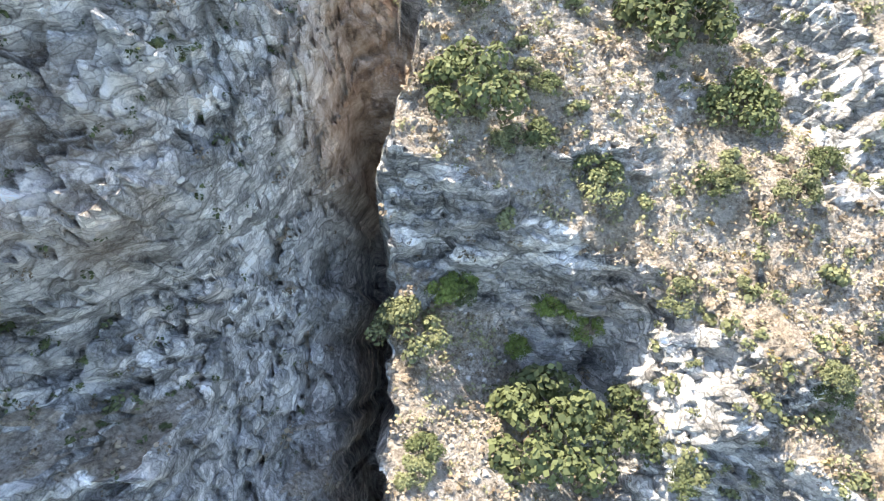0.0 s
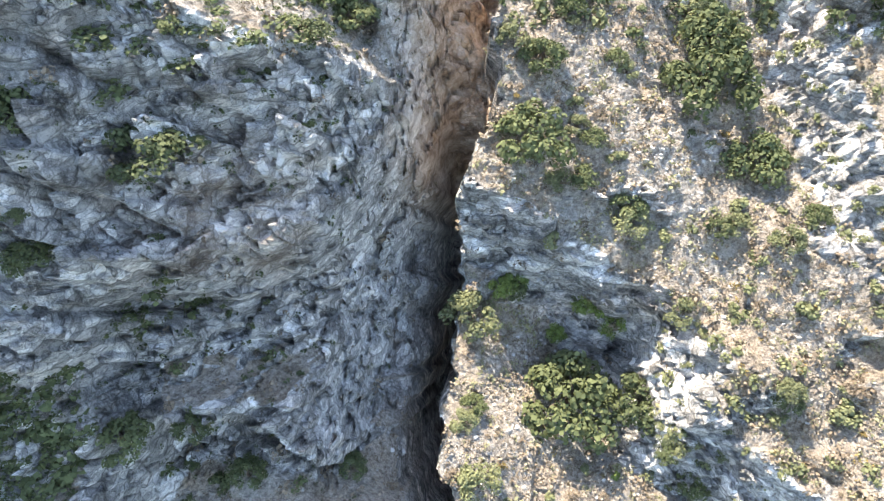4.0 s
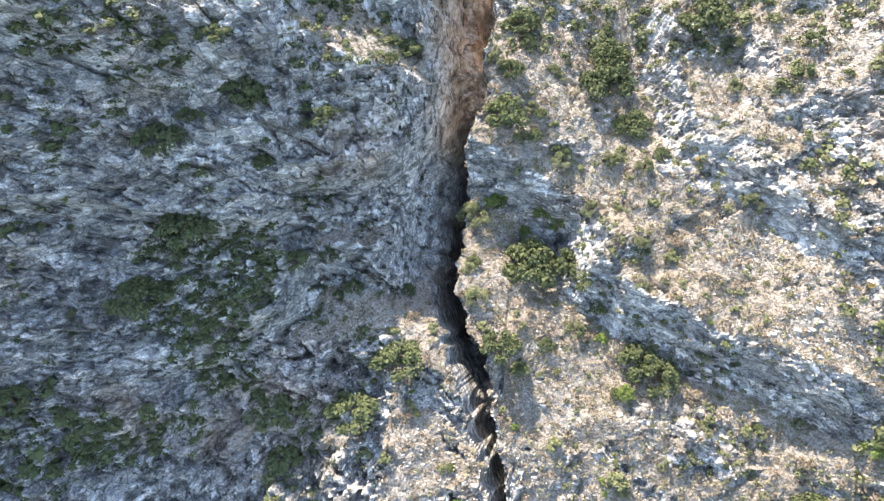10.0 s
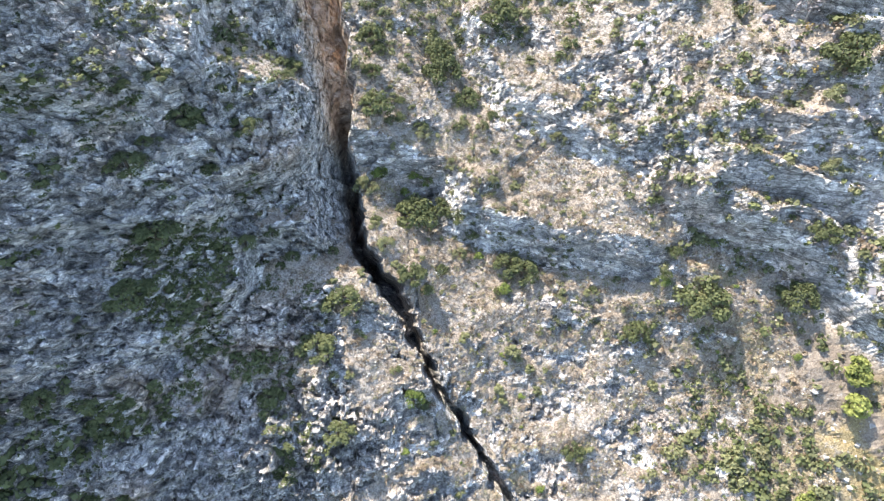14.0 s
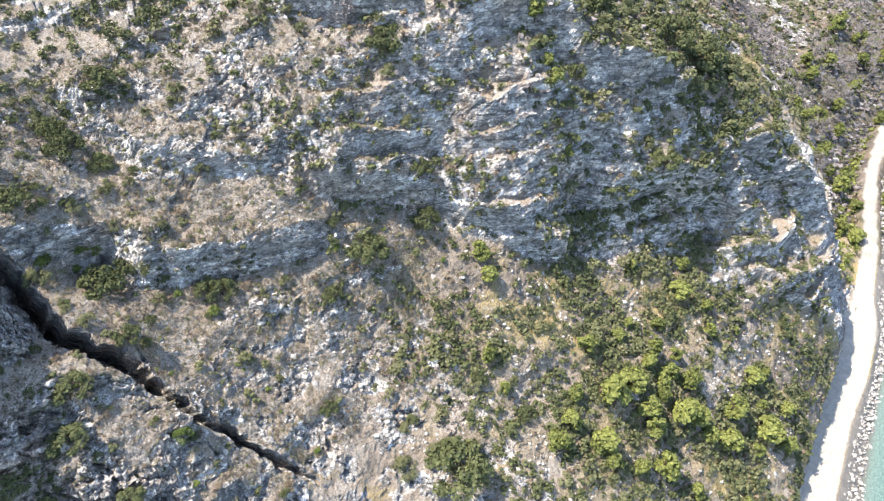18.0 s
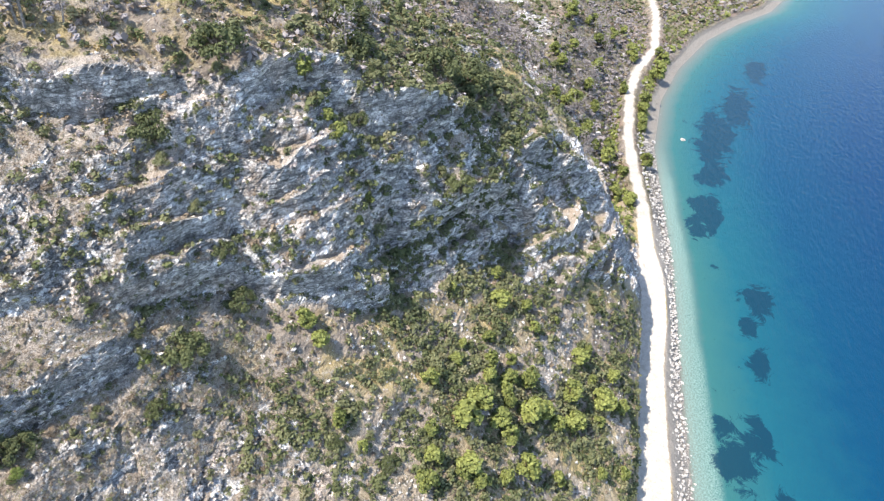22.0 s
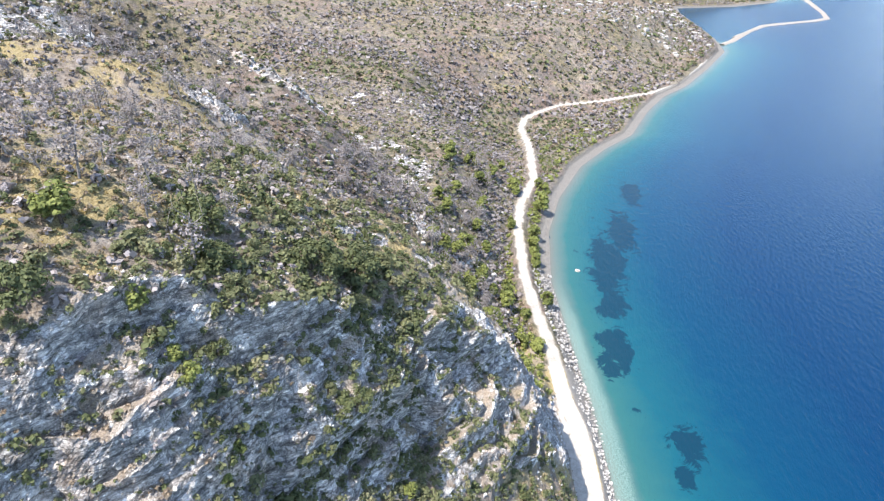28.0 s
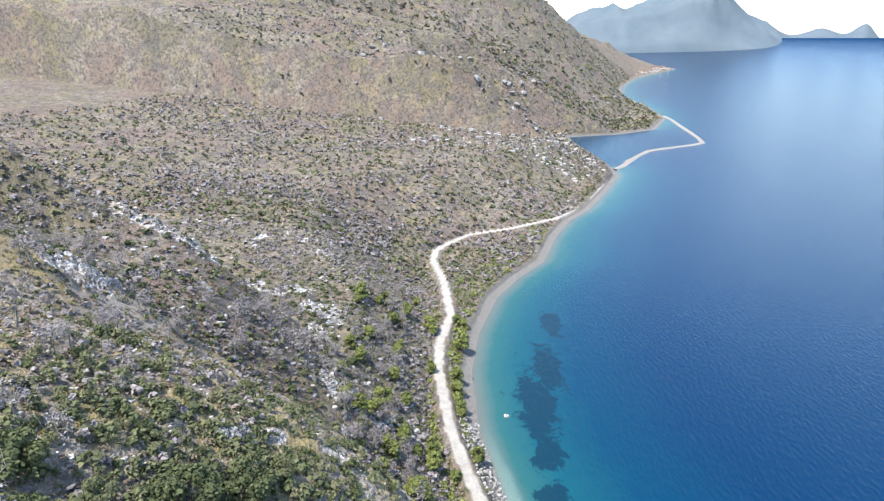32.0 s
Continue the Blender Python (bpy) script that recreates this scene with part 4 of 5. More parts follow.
def stem_mesh(rng, height, radius, limbs, mat, lobes=(), bare=False):
    bm = bmesh.new()
    lean = rng.normal(size=2) * 0.12 * height
    pts = [(0, 0, -0.25), (lean[0] * 0.3, lean[1] * 0.3, height * 0.35), (lean[0] * 0.6, lean[1] * 0.6, height * 0.7), (lean[0], lean[1], height)]
    tube(bm, pts, [radius * 1.25, radius, radius * 0.7, radius * 0.25])
    for k in range(limbs):
        t = 0.25 + 0.65 * (k + rng.random()) / limbs
        base = Vector((lean[0] * t, lean[1] * t, height * t))
        if len(lobes):
            tip = Vector(lobes[k % len(lobes)][:3])
        else:
            a = rng.random() * 6.28
            tip = base + Vector((math.cos(a), math.sin(a), 0.5 + 0.5 * rng.random())) * height * (0.25 + 0.25 * rng.random())
        mid = (base + tip) / 2 + Vector(rng.normal(size=3)) * 0.05
        tube(bm, [base, mid, tip], [radius * 0.55, radius * 0.35, radius * 0.12], 4)
        if bare:
            for j in range(3):
                q = mid.lerp(tip, j / 3)
                far = q + Vector(rng.normal(size=3)) * 0.16 * height + Vector((0, 0, 0.08 * height))
                tube(bm, [q, (q + far) / 2 + Vector((0, 0, 0.02)), far], [radius * 0.22, radius * 0.15, radius * 0.06], 3)
    return mesh_from(bm, "trunk", mat)


def heap(rng, count, spread, low, high, big):
    out = []
    for k in range(count):
        a, r = rng.random() * 6.28, spread * rng.random() ** 0.5
        z = low + (high - low) * (1 - (r / spread) ** 2) * (0.55 + 0.45 * rng.random())
        out.append((math.cos(a) * r, math.sin(a) * r, z, big * (0.7 + 0.5 * rng.random())))
    return out


class Kind:
    """A kind of plant: a few models, each a base with a trunk and a crown; the first use of a model is the model itself."""

    def __init__(self, name, label, category, group, models):
        self.name, self.label, self.category, self.group = name, label, category, group
        self.models, self.made = models, [None] * len(models)

    def put(self, k, m):
        k = k % len(self.models)
        if self.made[k]:
            return copy_thing(self.made[k], m)
        base = new(self.name)
        base.empty_display_size = 0.2
        tagged(base, self.label, self.category, self.group)
        for name, me in self.models[k]:
            part(name, me, base)
        base.matrix_basis = m
        self.made[k] = base
        return base


def shrub_models(seed, mat, count, size, low=0.25, high=0.95, lobes=11, big=0.42, flat=0.1, bark=BARK, height=0.8):
    out = []
    for k in range(3):
        rng = np.random.default_rng(seed + k)
        hp = heap(rng, lobes, 0.72, low, high, big)
        out.append((("trunk", stem_mesh(rng, height, 0.07, 2, bark, hp)), ("crown", blade_mesh("crown", cards(rng, hp, count, size, flat), mat))))
    return out


def pine_models(seed):
    out = []
    for k in range(4):
        rng = np.random.default_rng(seed + k)
        hp = []
        for tier in range(5):
            z = 0.75 + 0.32 * tier
            reach = (0.55, 0.66, 0.58, 0.4, 0.15)[tier]
            for j in range((5, 5, 4, 3, 1)[tier]):
                a = rng.random() * 6.28
                hp.append((math.cos(a) * reach * (0.5 + 0.5 * rng.random()), math.sin(a) * reach * (0.5 + 0.5 * rng.random()), z + 0.12 * rng.normal(), 0.38 * (0.75 + 0.4 * rng.random())))
        out.append((("trunk", stem_mesh(rng, 2.0, 0.07, 8, BARK, hp)), ("crown", blade_mesh("crown", cards(rng, hp, 850, 0.115, 0.35), LEAF_PINE))))
    return out


def dead_models(seed):
    out = []
    for k in range(3):
        rng = np.random.default_rng(seed + k)
        hp = heap(rng, 12, 0.62, 0.75, 1.9, 0.32)
        out.append((("trunk", stem_mesh(rng, 2.0, 0.05, 8, DEAD_BARK, (), True)), ("crown", blade_mesh("crown", cards(rng, hp, 210, 0.062), LEAF_GREY))))
    return out


# close to the camera: fine-leaved models
EVERGREEN_FINE = Kind("evergreen_shrub", "dense dark green evergreen shrub rooted in the rock", "shrub", "evergreen shrubs of the cliffs", shrub_models(110, LEAF_DARK, 2300, 0.046, 0.22, 0.95, 28, 0.25))
BRIGHT_FINE = Kind("broadleaf_shrub", "bright green leafy shrub on a stony ledge", "shrub", "bright shrubs by the gorge", shrub_models(210, LEAF_BRIGHT, 2400, 0.046, 0.28, 1.05, 26, 0.26))
OLIVE_FINE = Kind("olive_shrub", "grey-green open shrub on dry stony ground", "shrub", "olive shrubs of the slope", shrub_models(310, LEAF_OLIVE, 2200, 0.044, 0.22, 1.0, 28, 0.24))
# farther off: coarser ones
EVERGREEN = Kind("evergreen_shrub", "dense dark green evergreen shrub rooted in the rock", "shrub", "evergreen shrubs of the cliffs", shrub_models(100, LEAF_DARK, 460, 0.115, 0.25, 0.95, 14, 0.33))
BRIGHT = Kind("broadleaf_shrub", "bright green leafy shrub on a stony ledge", "shrub", "bright shrubs by the gorge", shrub_models(200, LEAF_BRIGHT, 460, 0.115, 0.3, 1.05))
OLIVE = Kind("olive_shrub", "grey-green open shrub on dry stony ground", "shrub", "olive shrubs of the slope", shrub_models(300, LEAF_OLIVE, 460, 0.11, 0.25, 1.0, 13, 0.36))
DRY = Kind("dry_bush", "brown leafless thorny bush on dry soil", "bush", "dry bushes of the slope", shrub_models(400, LEAF_DRY, 340, 0.095, 0.15, 0.6, 9, 0.4, 0.2, DEAD_BARK, 0.5))
OCHRE = Kind("yellow_bush", "low yellow-ochre bush on dry soil", "bush", "yellow bushes of the slope", shrub_models(500, LEAF_OCHRE, 340, 0.1, 0.15, 0.6, 9, 0.4, 0.2, BARK, 0.5))
PINE = Kind("pine_tree", "young pine with yellow-green needles on the slope", "tree", "pines above the coast road", pine_models(600))
DEAD = Kind("dead_tree", "bleached grey leafless tree burnt in a fire", "tree", "dead trees on the burnt hillside", dead_models(700))


def on_near(kind, x, s, r, k, turn, sink=0.12, tall=1.0):
    i, j = near_index(x, s)
    kind.put(k, pose(GX[i, j], GY[i, j], GZ[i, j] - sink * r, 0, 0, turn) @ Matrix.Diagonal((r, r, r * tall, 1)))


# shrubs that stand out, by their place on the slope: along the coast, up the slope, half width
BENCH_TREES = [(-1.6, 120.4, 3.5), (-4.5, 114.5, 2), (-0.2, 117.9, 2), (-2.4, 106.7, 1.7), (1.7, 104.8, 2.9), (0.8, 108.5, 2), (5.6, 101.9, 2.6), (10.1, 120.8, 2.7), (10.6, 116.4, 2.7), (10.5, 112, 2), (9.3, 108.9, 1.2), (14.3, 107, 2.5), (12.4, 102.3, 1.7), (15.5, 101, 1.2), (4.2, 113.5, 1.8), (-2.1, 113, 1), (-5.8, 93.3, 2.3), (4.7, 88, 2.5), (2.3, 87, 2.3), (9.2, 85.5, 2.3), (11.7, 82.9, 1.4), (7.6, 87.5, 1.5), (9.4, 95.1, 1.4), (15.7, 91.4, 2), (-5.5, 86.4, 1.7), (-4.2, 82.7, 1.6), (1.7, 74.2, 1.2), (-0.6, 76.3, 1.4), (8.9, 79.4, 1.4), (19.6, 75.1, 2)]
UPPER_TREES = [(17.1, 76.3, 1.4), (28.3, 96.9, 1.4), (17.8, 103.4, 1), (21.8, 103.9, 0.8), (20.3, 106.6, 0.8), (25.1, 118.7, 1.9), (22.7, 120.7, 2.1), (25.8, 111.6, 1.2), (5.3, 77.3, 1.3), (12.6, 86, 1)]
BRIGHT_TREES = [(-3.8, 96, 1.7), (3.3, 95.2, 2.0), (1.1, 92.8, 1.5), (5.5, 93.8, 1.4), (-2.7, 96.7, 1.1)]
LEFT_TREES = [(-23.2, 101.7, 1.5), (-20.8, 102.8, 1.7), (-29.2, 102.5, 2.2), (-30.2, 103, 1.7), (-33.1, 99.3, 1.6), (-35.3, 99.4, 1.3), (-37.7, 96.1, 1.7), (-27.2, 97.6, 1.7), (-28.3, 95.7, 1.4), (-36.5, 87.2, 2), (-32, 88.1, 1), (-21.6, 86.3, 1.3), (-25.5, 85.2, 1.1), (-18.2, 107.5, 1.3), (-16.3, 110.4, 1.5), (-15.8, 113.6, 1.2), (-24.9, 91.5, 1), (-13, 82.8, 1.2), (-12.4, 74.3, 2), (-7.7, 73.6, 1), (-31.5, 85.2, 1.1), (-40.5, 84.9, 0.9), (-23.7, 82.6, 1.6), (-19.5, 82.5, 1.4), (-40.1, 79.7, 1.4), (-16.4, 89.7, 0.8), (-35.9, 106.1, 1), (-31.9, 107.1, 1.2)]
GORGE_TREES = [(-17.2, 67.4, 3), (-9.8, 68.4, 2.8), (-12.5, 74.2, 1.9), (-15, 63.3, 2.2), (-4.9, 62.4, 1.9), (-3.2, 56.8, 2.9), (-15.4, 54.4, 2.2), (-8.5, 54.5, 1.7), (-45.9, 50.7, 2.7), (-53, 66.7, 2), (-39.3, 66, 2.2), (42, 69.8, 2.2), (47.4, 64.6, 3.1), (43, 75.4, 1.7), (31.4, 69.7, 1.8), (20.4, 64.2, 1.3), (6.5, 57.5, 1.7), (15.5, 72.1, 1.9), (-41.3, 78.8, 3), (-46.9, 77.1, 2.5), (-35.8, 87.4, 1.5), (-25, 60.9, 2), (-23.3, 68.6, 1.8), (-47.4, 74.9, 1.6), (37, 61.5, 1.6), (26, 63.7, 1.2), (9.8, 65.2, 1.2), (19, 53.5, 1.5)]
THICKET = [(19, 74.6, 2.3), (48, 64.9, 3), (43.9, 74.5, 1.8), (51.7, 26.9, 4.4), (36.1, 29.3, 4.8), (35.1, 21.9, 5), (35.9, 14.9, 5.3), (28.2, 22.3, 4), (57.6, 30.4, 2.2), (18.6, 54.3, 1.8), (6.3, 56.3, 1.7), (50.2, 50.9, 2.2), (22.9, 42.6, 1.6), (53.3, 38.6, 2.2), (56.2, 14.4, 3.1), (58.6, 22.7, 2.2), (1.7, 39.9, 2.1), (6.4, 36.7, 2.2)]
GROVE = [(92.9, 13, 2.5), (112.8, -4, 3.3), (122, -10.6, 2.7), (125.8, -27.8, 3.1), (76.8, 17, 2.8), (93.2, 4.2, 2), (99.2, -1.9, 2), (80.1, 3, 3.4), (90.2, -3.5, 2.4), (97.9, -10.4, 2.5), (106.4, -26.2, 3.6), (113.3, -39.1, 3.7), (67.6, 10.1, 2.3), (73.7, 2.9, 3.4), (80.5, -5.8, 3.3), (90, -15.1, 3.5), (93.6, -23.7, 2.7), (79, -10.4, 2.5), (56.9, 3.9, 3.3), (65.6, -2.9, 3), (69.6, -14, 2.5), (76.5, -20.3, 3.2), (81.1, -31.5, 2.4), (125.4, -40.1, 2.3), (55.4, 21.7, 1.6), (56.2, 29.5, 1.8), (67.1, 49.5, 2.3), (65.8, 44.4, 2), (99, -53.6, 2.3), (117.9, -47.1, 2.4)]
MASSIF_PINES = [(94.4, 73.6, 2.1), (95.9, 78.5, 1.8), (97.5, 88.4, 2.6), (94.1, 57.8, 1.4), (104.2, 107.4, 4.1), (89.5, 56.8, 1.1), (105.2, 22.8, 1.4), (67.3, 50.3, 1.8)]
CREST_TREES = [(102.6, 73.3, 2), (71.3, 58.2, 1.9), (98.7, 43.5, 2.4), (115.3, 43.2, 3), (114.6, 49.1, 3), (108.2, 98.4, 3.8), (86.2, 102.6, 4.2), (83.3, 99.3, 2.8), (87.7, 106.8, 3.2), (69.4, 99.3, 3.4), (66.4, 94.4, 2.6), (144.4, 77.2, 5.8), (122.1, 92, 4.2), (109.6, 78, 4.2), (112.5, 71.7, 3.9), (131.6, 67.9, 4.9), (134.7, 53.7, 4), (146.1, 46.1, 4), (143.3, 58.4, 5), (156.2, 52, 4.1), (107.1, 105.6, 3.1), (114.2, 84.6, 3.6), (125.2, 79.2, 3.9), (156, 32.6, 3.3), (62.1, 63.6, 2.5), (66.3, 83.7, 2.6), (130.1, 49.4, 2.5), (64.8, 73.7, 2)]
rng = np.random.default_rng(5)
GREY_GREEN = (1, 5, 6, 12, 13, 14, 16, 17, 22, 23, 24, 25, 28, 29)


def bushes(kind, x, s, r, k, tall=1.0):
    """A shrub and, where it is large, a lower one that leans against it."""
    on_near(kind, x, s, r * 0.78, k, 47 * k, 0.1, tall)
    if r > 1.5:
        a = 2.4 * k
        on_near(OLIVE_FINE if kind is EVERGREEN_FINE else EVERGREEN_FINE, x + 0.62 * r * math.cos(a), s + 0.55 * r * math.sin(a), r * (0.28 + 0.06 * (k % 3)), k, 29 * k, 0.1, 0.9)


for k, (x, s, r) in enumerate(BENCH_TREES):
    bushes(OLIVE_FINE if k in GREY_GREEN else EVERGREEN_FINE, x, s, r, k, 1.05)
for k, (x, s, r) in enumerate(UPPER_TREES):
    bushes((EVERGREEN_FINE, OLIVE_FINE)[k % 2], x, s, r, k)
for k, (x, s, r) in enumerate(BRIGHT_TREES):
    bushes(BRIGHT_FINE, x, s, r, k, 1.1)
for k, (x, s, r) in enumerate(LEFT_TREES):
    on_near(EVERGREEN_FINE, x, s, r * 0.72, k, 61 * k, 0.15, 0.8)
for k, (x, s, r) in enumerate(GORGE_TREES):
    bushes((EVERGREEN_FINE, OLIVE_FINE, BRIGHT_FINE)[(0, 0, 1, 1, 0, 2)[k % 6]] if x > -20 else EVERGREEN_FINE, x, s, r * 0.85 if x > -8 else 0.58 * r, k, 1.0 if x > -8 else 0.8)
for k, (x, s, r) in enumerate(THICKET):
    bushes((EVERGREEN_FINE, OLIVE_FINE)[k % 2], x, s, r * 0.75, k)
for k, (x, s, r) in enumerate(CREST_TREES):
    bushes((EVERGREEN_FINE, OLIVE_FINE, OLIVE_FINE)[k % 3], x, s, r * 0.74, k, 1.0)
for k, (x, s, r) in enumerate(GROVE + MASSIF_PINES):
    on_near(PINE, x, s, r * 0.62, k, 71 * k, 0.2, 0.85 + 0.25 * rng.random())


def spread(count, xa, xb, sa, sb, seed, want, gap=0.9):
    """Random places of a stretch of the slope, kept where want (0 to 1) is high, none closer than gap."""
    g = np.random.default_rng(seed)
    out, cells = [], set()
    for _ in range(count * 30):
        x, s = xa + (xb - xa) * g.random(), sa + (sb - sa) * g.random()
        i, j = near_index(x, s)
        if GZ[i, j] < road_height(GX[i, j]) + 2.5 or g.random() > want(i, j):
            continue
        cell = (int(x / gap), int(s / gap))
        if cell in cells:
            continue
        cells.add(cell)
        out.append((x, s, g.random(), int(g.integers(99)), 360 * g.random()))
        if len(out) >= count:
            break
    return out


CLUMP = fbm(GX, GY, GZ, 11, 3, 201)
GORGE_IN = features(GX, np.meshgrid(NX_, NS_)[1])[1]
OPEN = (GORGE_IN < 0.15) * 1.0
rocky = lambda i, j: OPEN[i, j] * smooth(-0.25, 0.35, CLUMP[i, j]) * (0.35 + 0.65 * smooth(0.2, 0.55, GUP[i, j]))
soft_ground = lambda i, j: OPEN[i, j] * smooth(-0.4, 0.3, CLUMP[i, j]) * (1 - 0.75 * GROCK[i, j])
anywhere = lambda i, j: OPEN[i, j] * smooth(-0.5, 0.2, CLUMP[i, j]) * (1 - 0.5 * GROCK[i, j])

for x, s, q, k, a in spread(90, -112, -13, 34, 140, 11, rocky, 1.8):
    on_near(EVERGREEN, x, s, 0.45 + 1.0 * q * q, k, a)
for x, s, q, k, a in spread(150, -14, 62, 36, 84, 12, soft_ground, 1.7):
    on_near((OLIVE, OLIVE, DRY, DRY, BRIGHT)[k % 5], x, s, 0.5 + 0.9 * q * q, k, a)
for x, s, q, k, a in spread(150, -4, 60, 78, 125, 13, soft_ground, 1.4):
    on_near((OLIVE, DRY, OCHRE, OLIVE, DRY)[k % 5], x, s, 0.35 + 0.6 * q * q, k, a)
above = lambda i, j: OPEN[i, j] * (1 - 0.9 * GROCK[i, j]) * smooth(0.35, 0.6, GUP[i, j])
for x, s, q, k, a in spread(24, 58, 126, -52, 18, 19, lambda i, j: OPEN[i, j] * smooth(-0.3, 0.1, CLUMP[i, j]), 3.4):
    on_near(PINE, x, s, 1.1 + 0.9 * q, k, a, 0.2, 0.9)
for x, s, q, k, a in spread(115, 60, 245, 84, 190, 17, lambda i, j: OPEN[i, j] * smooth(0.5, 0.7, GUP[i, j]), 4.6):
    on_near(DEAD, x, s, 1.25 + 1.15 * q, k, a)


# ---- low growth and stones that nobody could count ----
def strew(name, label, category, templates, places, mat):
    """Many small copies of a few shapes as one mesh. places: x, y, z, size, height."""
    g = np.random.default_rng(len(places))
    quads = []
    which = g.integers(len(templates), size=len(places))
    turn = g.random(len(places)) * 6.283
    for t, shape in enumerate(templates):
        p = places[which == t]
        c, sn = np.cos(turn[which == t]), np.sin(turn[which == t])
        a = shape.reshape(1, -1, 3) * np.stack([p[:, 3], p[:, 3], p[:, 3] * p[:, 4]], -1)[:, None, :]
        x = a[..., 0] * c[:, None] - a[..., 1] * sn[:, None] + p[:, 0:1]
        y = a[..., 0] * sn[:, None] + a[..., 1] * c[:, None] + p[:, 1:2]
        quads.append(np.stack([x, y, a[..., 2] + p[:, 2:3]], -1).reshape(-1, 4, 3))
    ob = new(name, blade_mesh(name, np.concatenate(quads), mat))
    return tagged(ob, label, category, "", "stuff")


def tuft_shapes(seed, count, size, lobes=3, low=0.15, high=0.55, big=0.5):
    out = []
    for k in range(4):
        g = np.random.default_rng(seed + k)
        out.append(cards(g, heap(g, lobes, 0.55, low, high, big), count, size))
    return out


def near_places(count, xa, xb, sa, sb, seed, want, lo, hi, tall=1.0):
    """Random places on the slope as rows of x, y, z, size, height."""
    g = np.random.default_rng(seed)
    x, s = xa + (xb - xa) * g.random(count * 6), sa + (sb - sa) * g.random(count * 6)
    i, j = near_index(x, s)
    keep = (g.random(count * 6) < want(i, j)) & (GZ[i, j] > road_height(GX[i, j]) + 1.2)
    i, j = i[keep][:count], j[keep][:count]
    q = g.random(len(i))
    i, j, f, h = np.maximum(i, 1), np.maximum(j, 1), g.random(len(i)), g.random(len(i))
    X, Y, Z = (a[i, j] * f * h + a[i - 1, j] * (1 - f) * h + a[i, j - 1] * f * (1 - h) + a[i - 1, j - 1] * (1 - f) * (1 - h) for a in (GX, GY, GZ))
    return np.stack([X, Y, Z - 0.05, lo + (hi - lo) * q * q, np.full(len(i), tall)], -1)


SMALL = tuft_shapes(31, 14, 0.42)
MEDIUM = tuft_shapes(41, 32, 0.27, 8)
FINE_TUFT = tuft_shapes(51, 20, 0.19, 5)
FAR_TUFT = tuft_shapes(71, 5, 0.75, 2)
BUSHY = tuft_shapes(61, 70, 0.17, 9)
grassy = lambda i, j: OPEN[i, j] * (1 - 0.92 * GROCK[i, j])
strew("straw_tufts", "pale dry grass tufts between the stones", "grass", FINE_TUFT, near_places(7000, -14, 62, 34, 128, 51, grassy, 0.2, 0.6, 0.8), LEAF_STRAW)
strew("straw_grass", "pale dry grass on the far slope", "grass", SMALL, near_places(3200, 50, 262, -60, 200, 52, grassy, 0.3, 0.9, 0.8), LEAF_STRAW)
strew("low_green_scrub", "low yellowish green cushions of scrub", "scrub", FINE_TUFT, near_places(4200, -10, 62, 36, 134, 53, grassy, 0.22, 0.75), LEAF_CUSHION)
strew("yellow_green_scrub", "yellowish green scrub on the far slope", "scrub", SMALL, near_places(2600, 50, 262, -60, 200, 54, grassy, 0.35, 1.0), LEAF_CUSHION)
strew("brown_scrub", "low brown dried scrub", "scrub", FINE_TUFT, near_places(5200, -26, 62, 34, 128, 55, grassy, 0.25, 0.85), LEAF_DRY)
strew("brown_brush", "brown dried brush on the far slope", "scrub", SMALL, near_places(1500, 50, 250, -60, 180, 56, grassy, 0.35, 1.0), LEAF_DRY)
strew("yellow_scrub", "low ochre-yellow scrub", "scrub", FINE_TUFT, np.concatenate([near_places(420, 0, 62, 70, 128, 57, grassy, 0.2, 0.5), near_places(1500, 60, 262, 80, 200, 64, grassy, 0.4, 1.2)]), LEAF_OCHRE)
strew("grey_scrub", "grey burnt scrub on the ridge", "scrub", SMALL, near_places(2600, 60, 262, 60, 220, 65, grassy, 0.6, 1.7, 1.2), LEAF_GREY)
plants = lambda i, j: OPEN[i, j] * (0.25 + 0.75 * smooth(-0.3, 0.3, CLUMP[i, j]))
strew("rock_plants", "small dark plants in the clefts of the cliff", "plants", FINE_TUFT, near_places(2200, -48, -12, 34, 124, 58, plants, 0.16, 0.6), LEAF_DARK)
strew("cliff_plants", "small dark plants on the cliffs further along", "plants", SMALL, np.concatenate([near_places(1500, -118, -46, 30, 150, 158, plants, 0.3, 1.0), near_places(900, 36, 200, -10, 140, 59, plants, 0.3, 0.8)]), LEAF_DARK)
wall_ledges = lambda i, j: OPEN[i, j] * (0.25 + 0.75 * smooth(-0.3, 0.25, CLUMP[i, j])) * smooth(0.05, 0.4, GUP[i, j]) * (0.15 + 0.85 * smooth(0.2, 0.7, GROCK[i, j]))
crest = lambda i, j: OPEN[i, j] * smooth(0.35, 0.6, GUP[i, j]) * (0.4 + 0.6 * smooth(-0.4, 0.1, CLUMP[i, j]))
strew("slope_scrub", "dense grey-green scrub on the lower slope", "scrub", MEDIUM, np.concatenate([near_places(1500, 40, 165, -64, 46, 60, anywhere, 0.6, 1.5), near_places(900, 58, 128, -46, 40, 164, lambda i, j: OPEN[i, j] * (0.35 + 0.65 * smooth(-0.2, 0.2, CLUMP[i, j])), 0.7, 2.0), near_places(750, 70, 262, 30, 200, 61, crest, 0.6, 1.9), near_places(300, 92, 165, 36, 100, 261, crest, 0.9, 2.2), near_places(1000, 34, 150, 10, 140, 66, wall_ledges, 0.4, 1.5)]), LEAF_OLIVE)
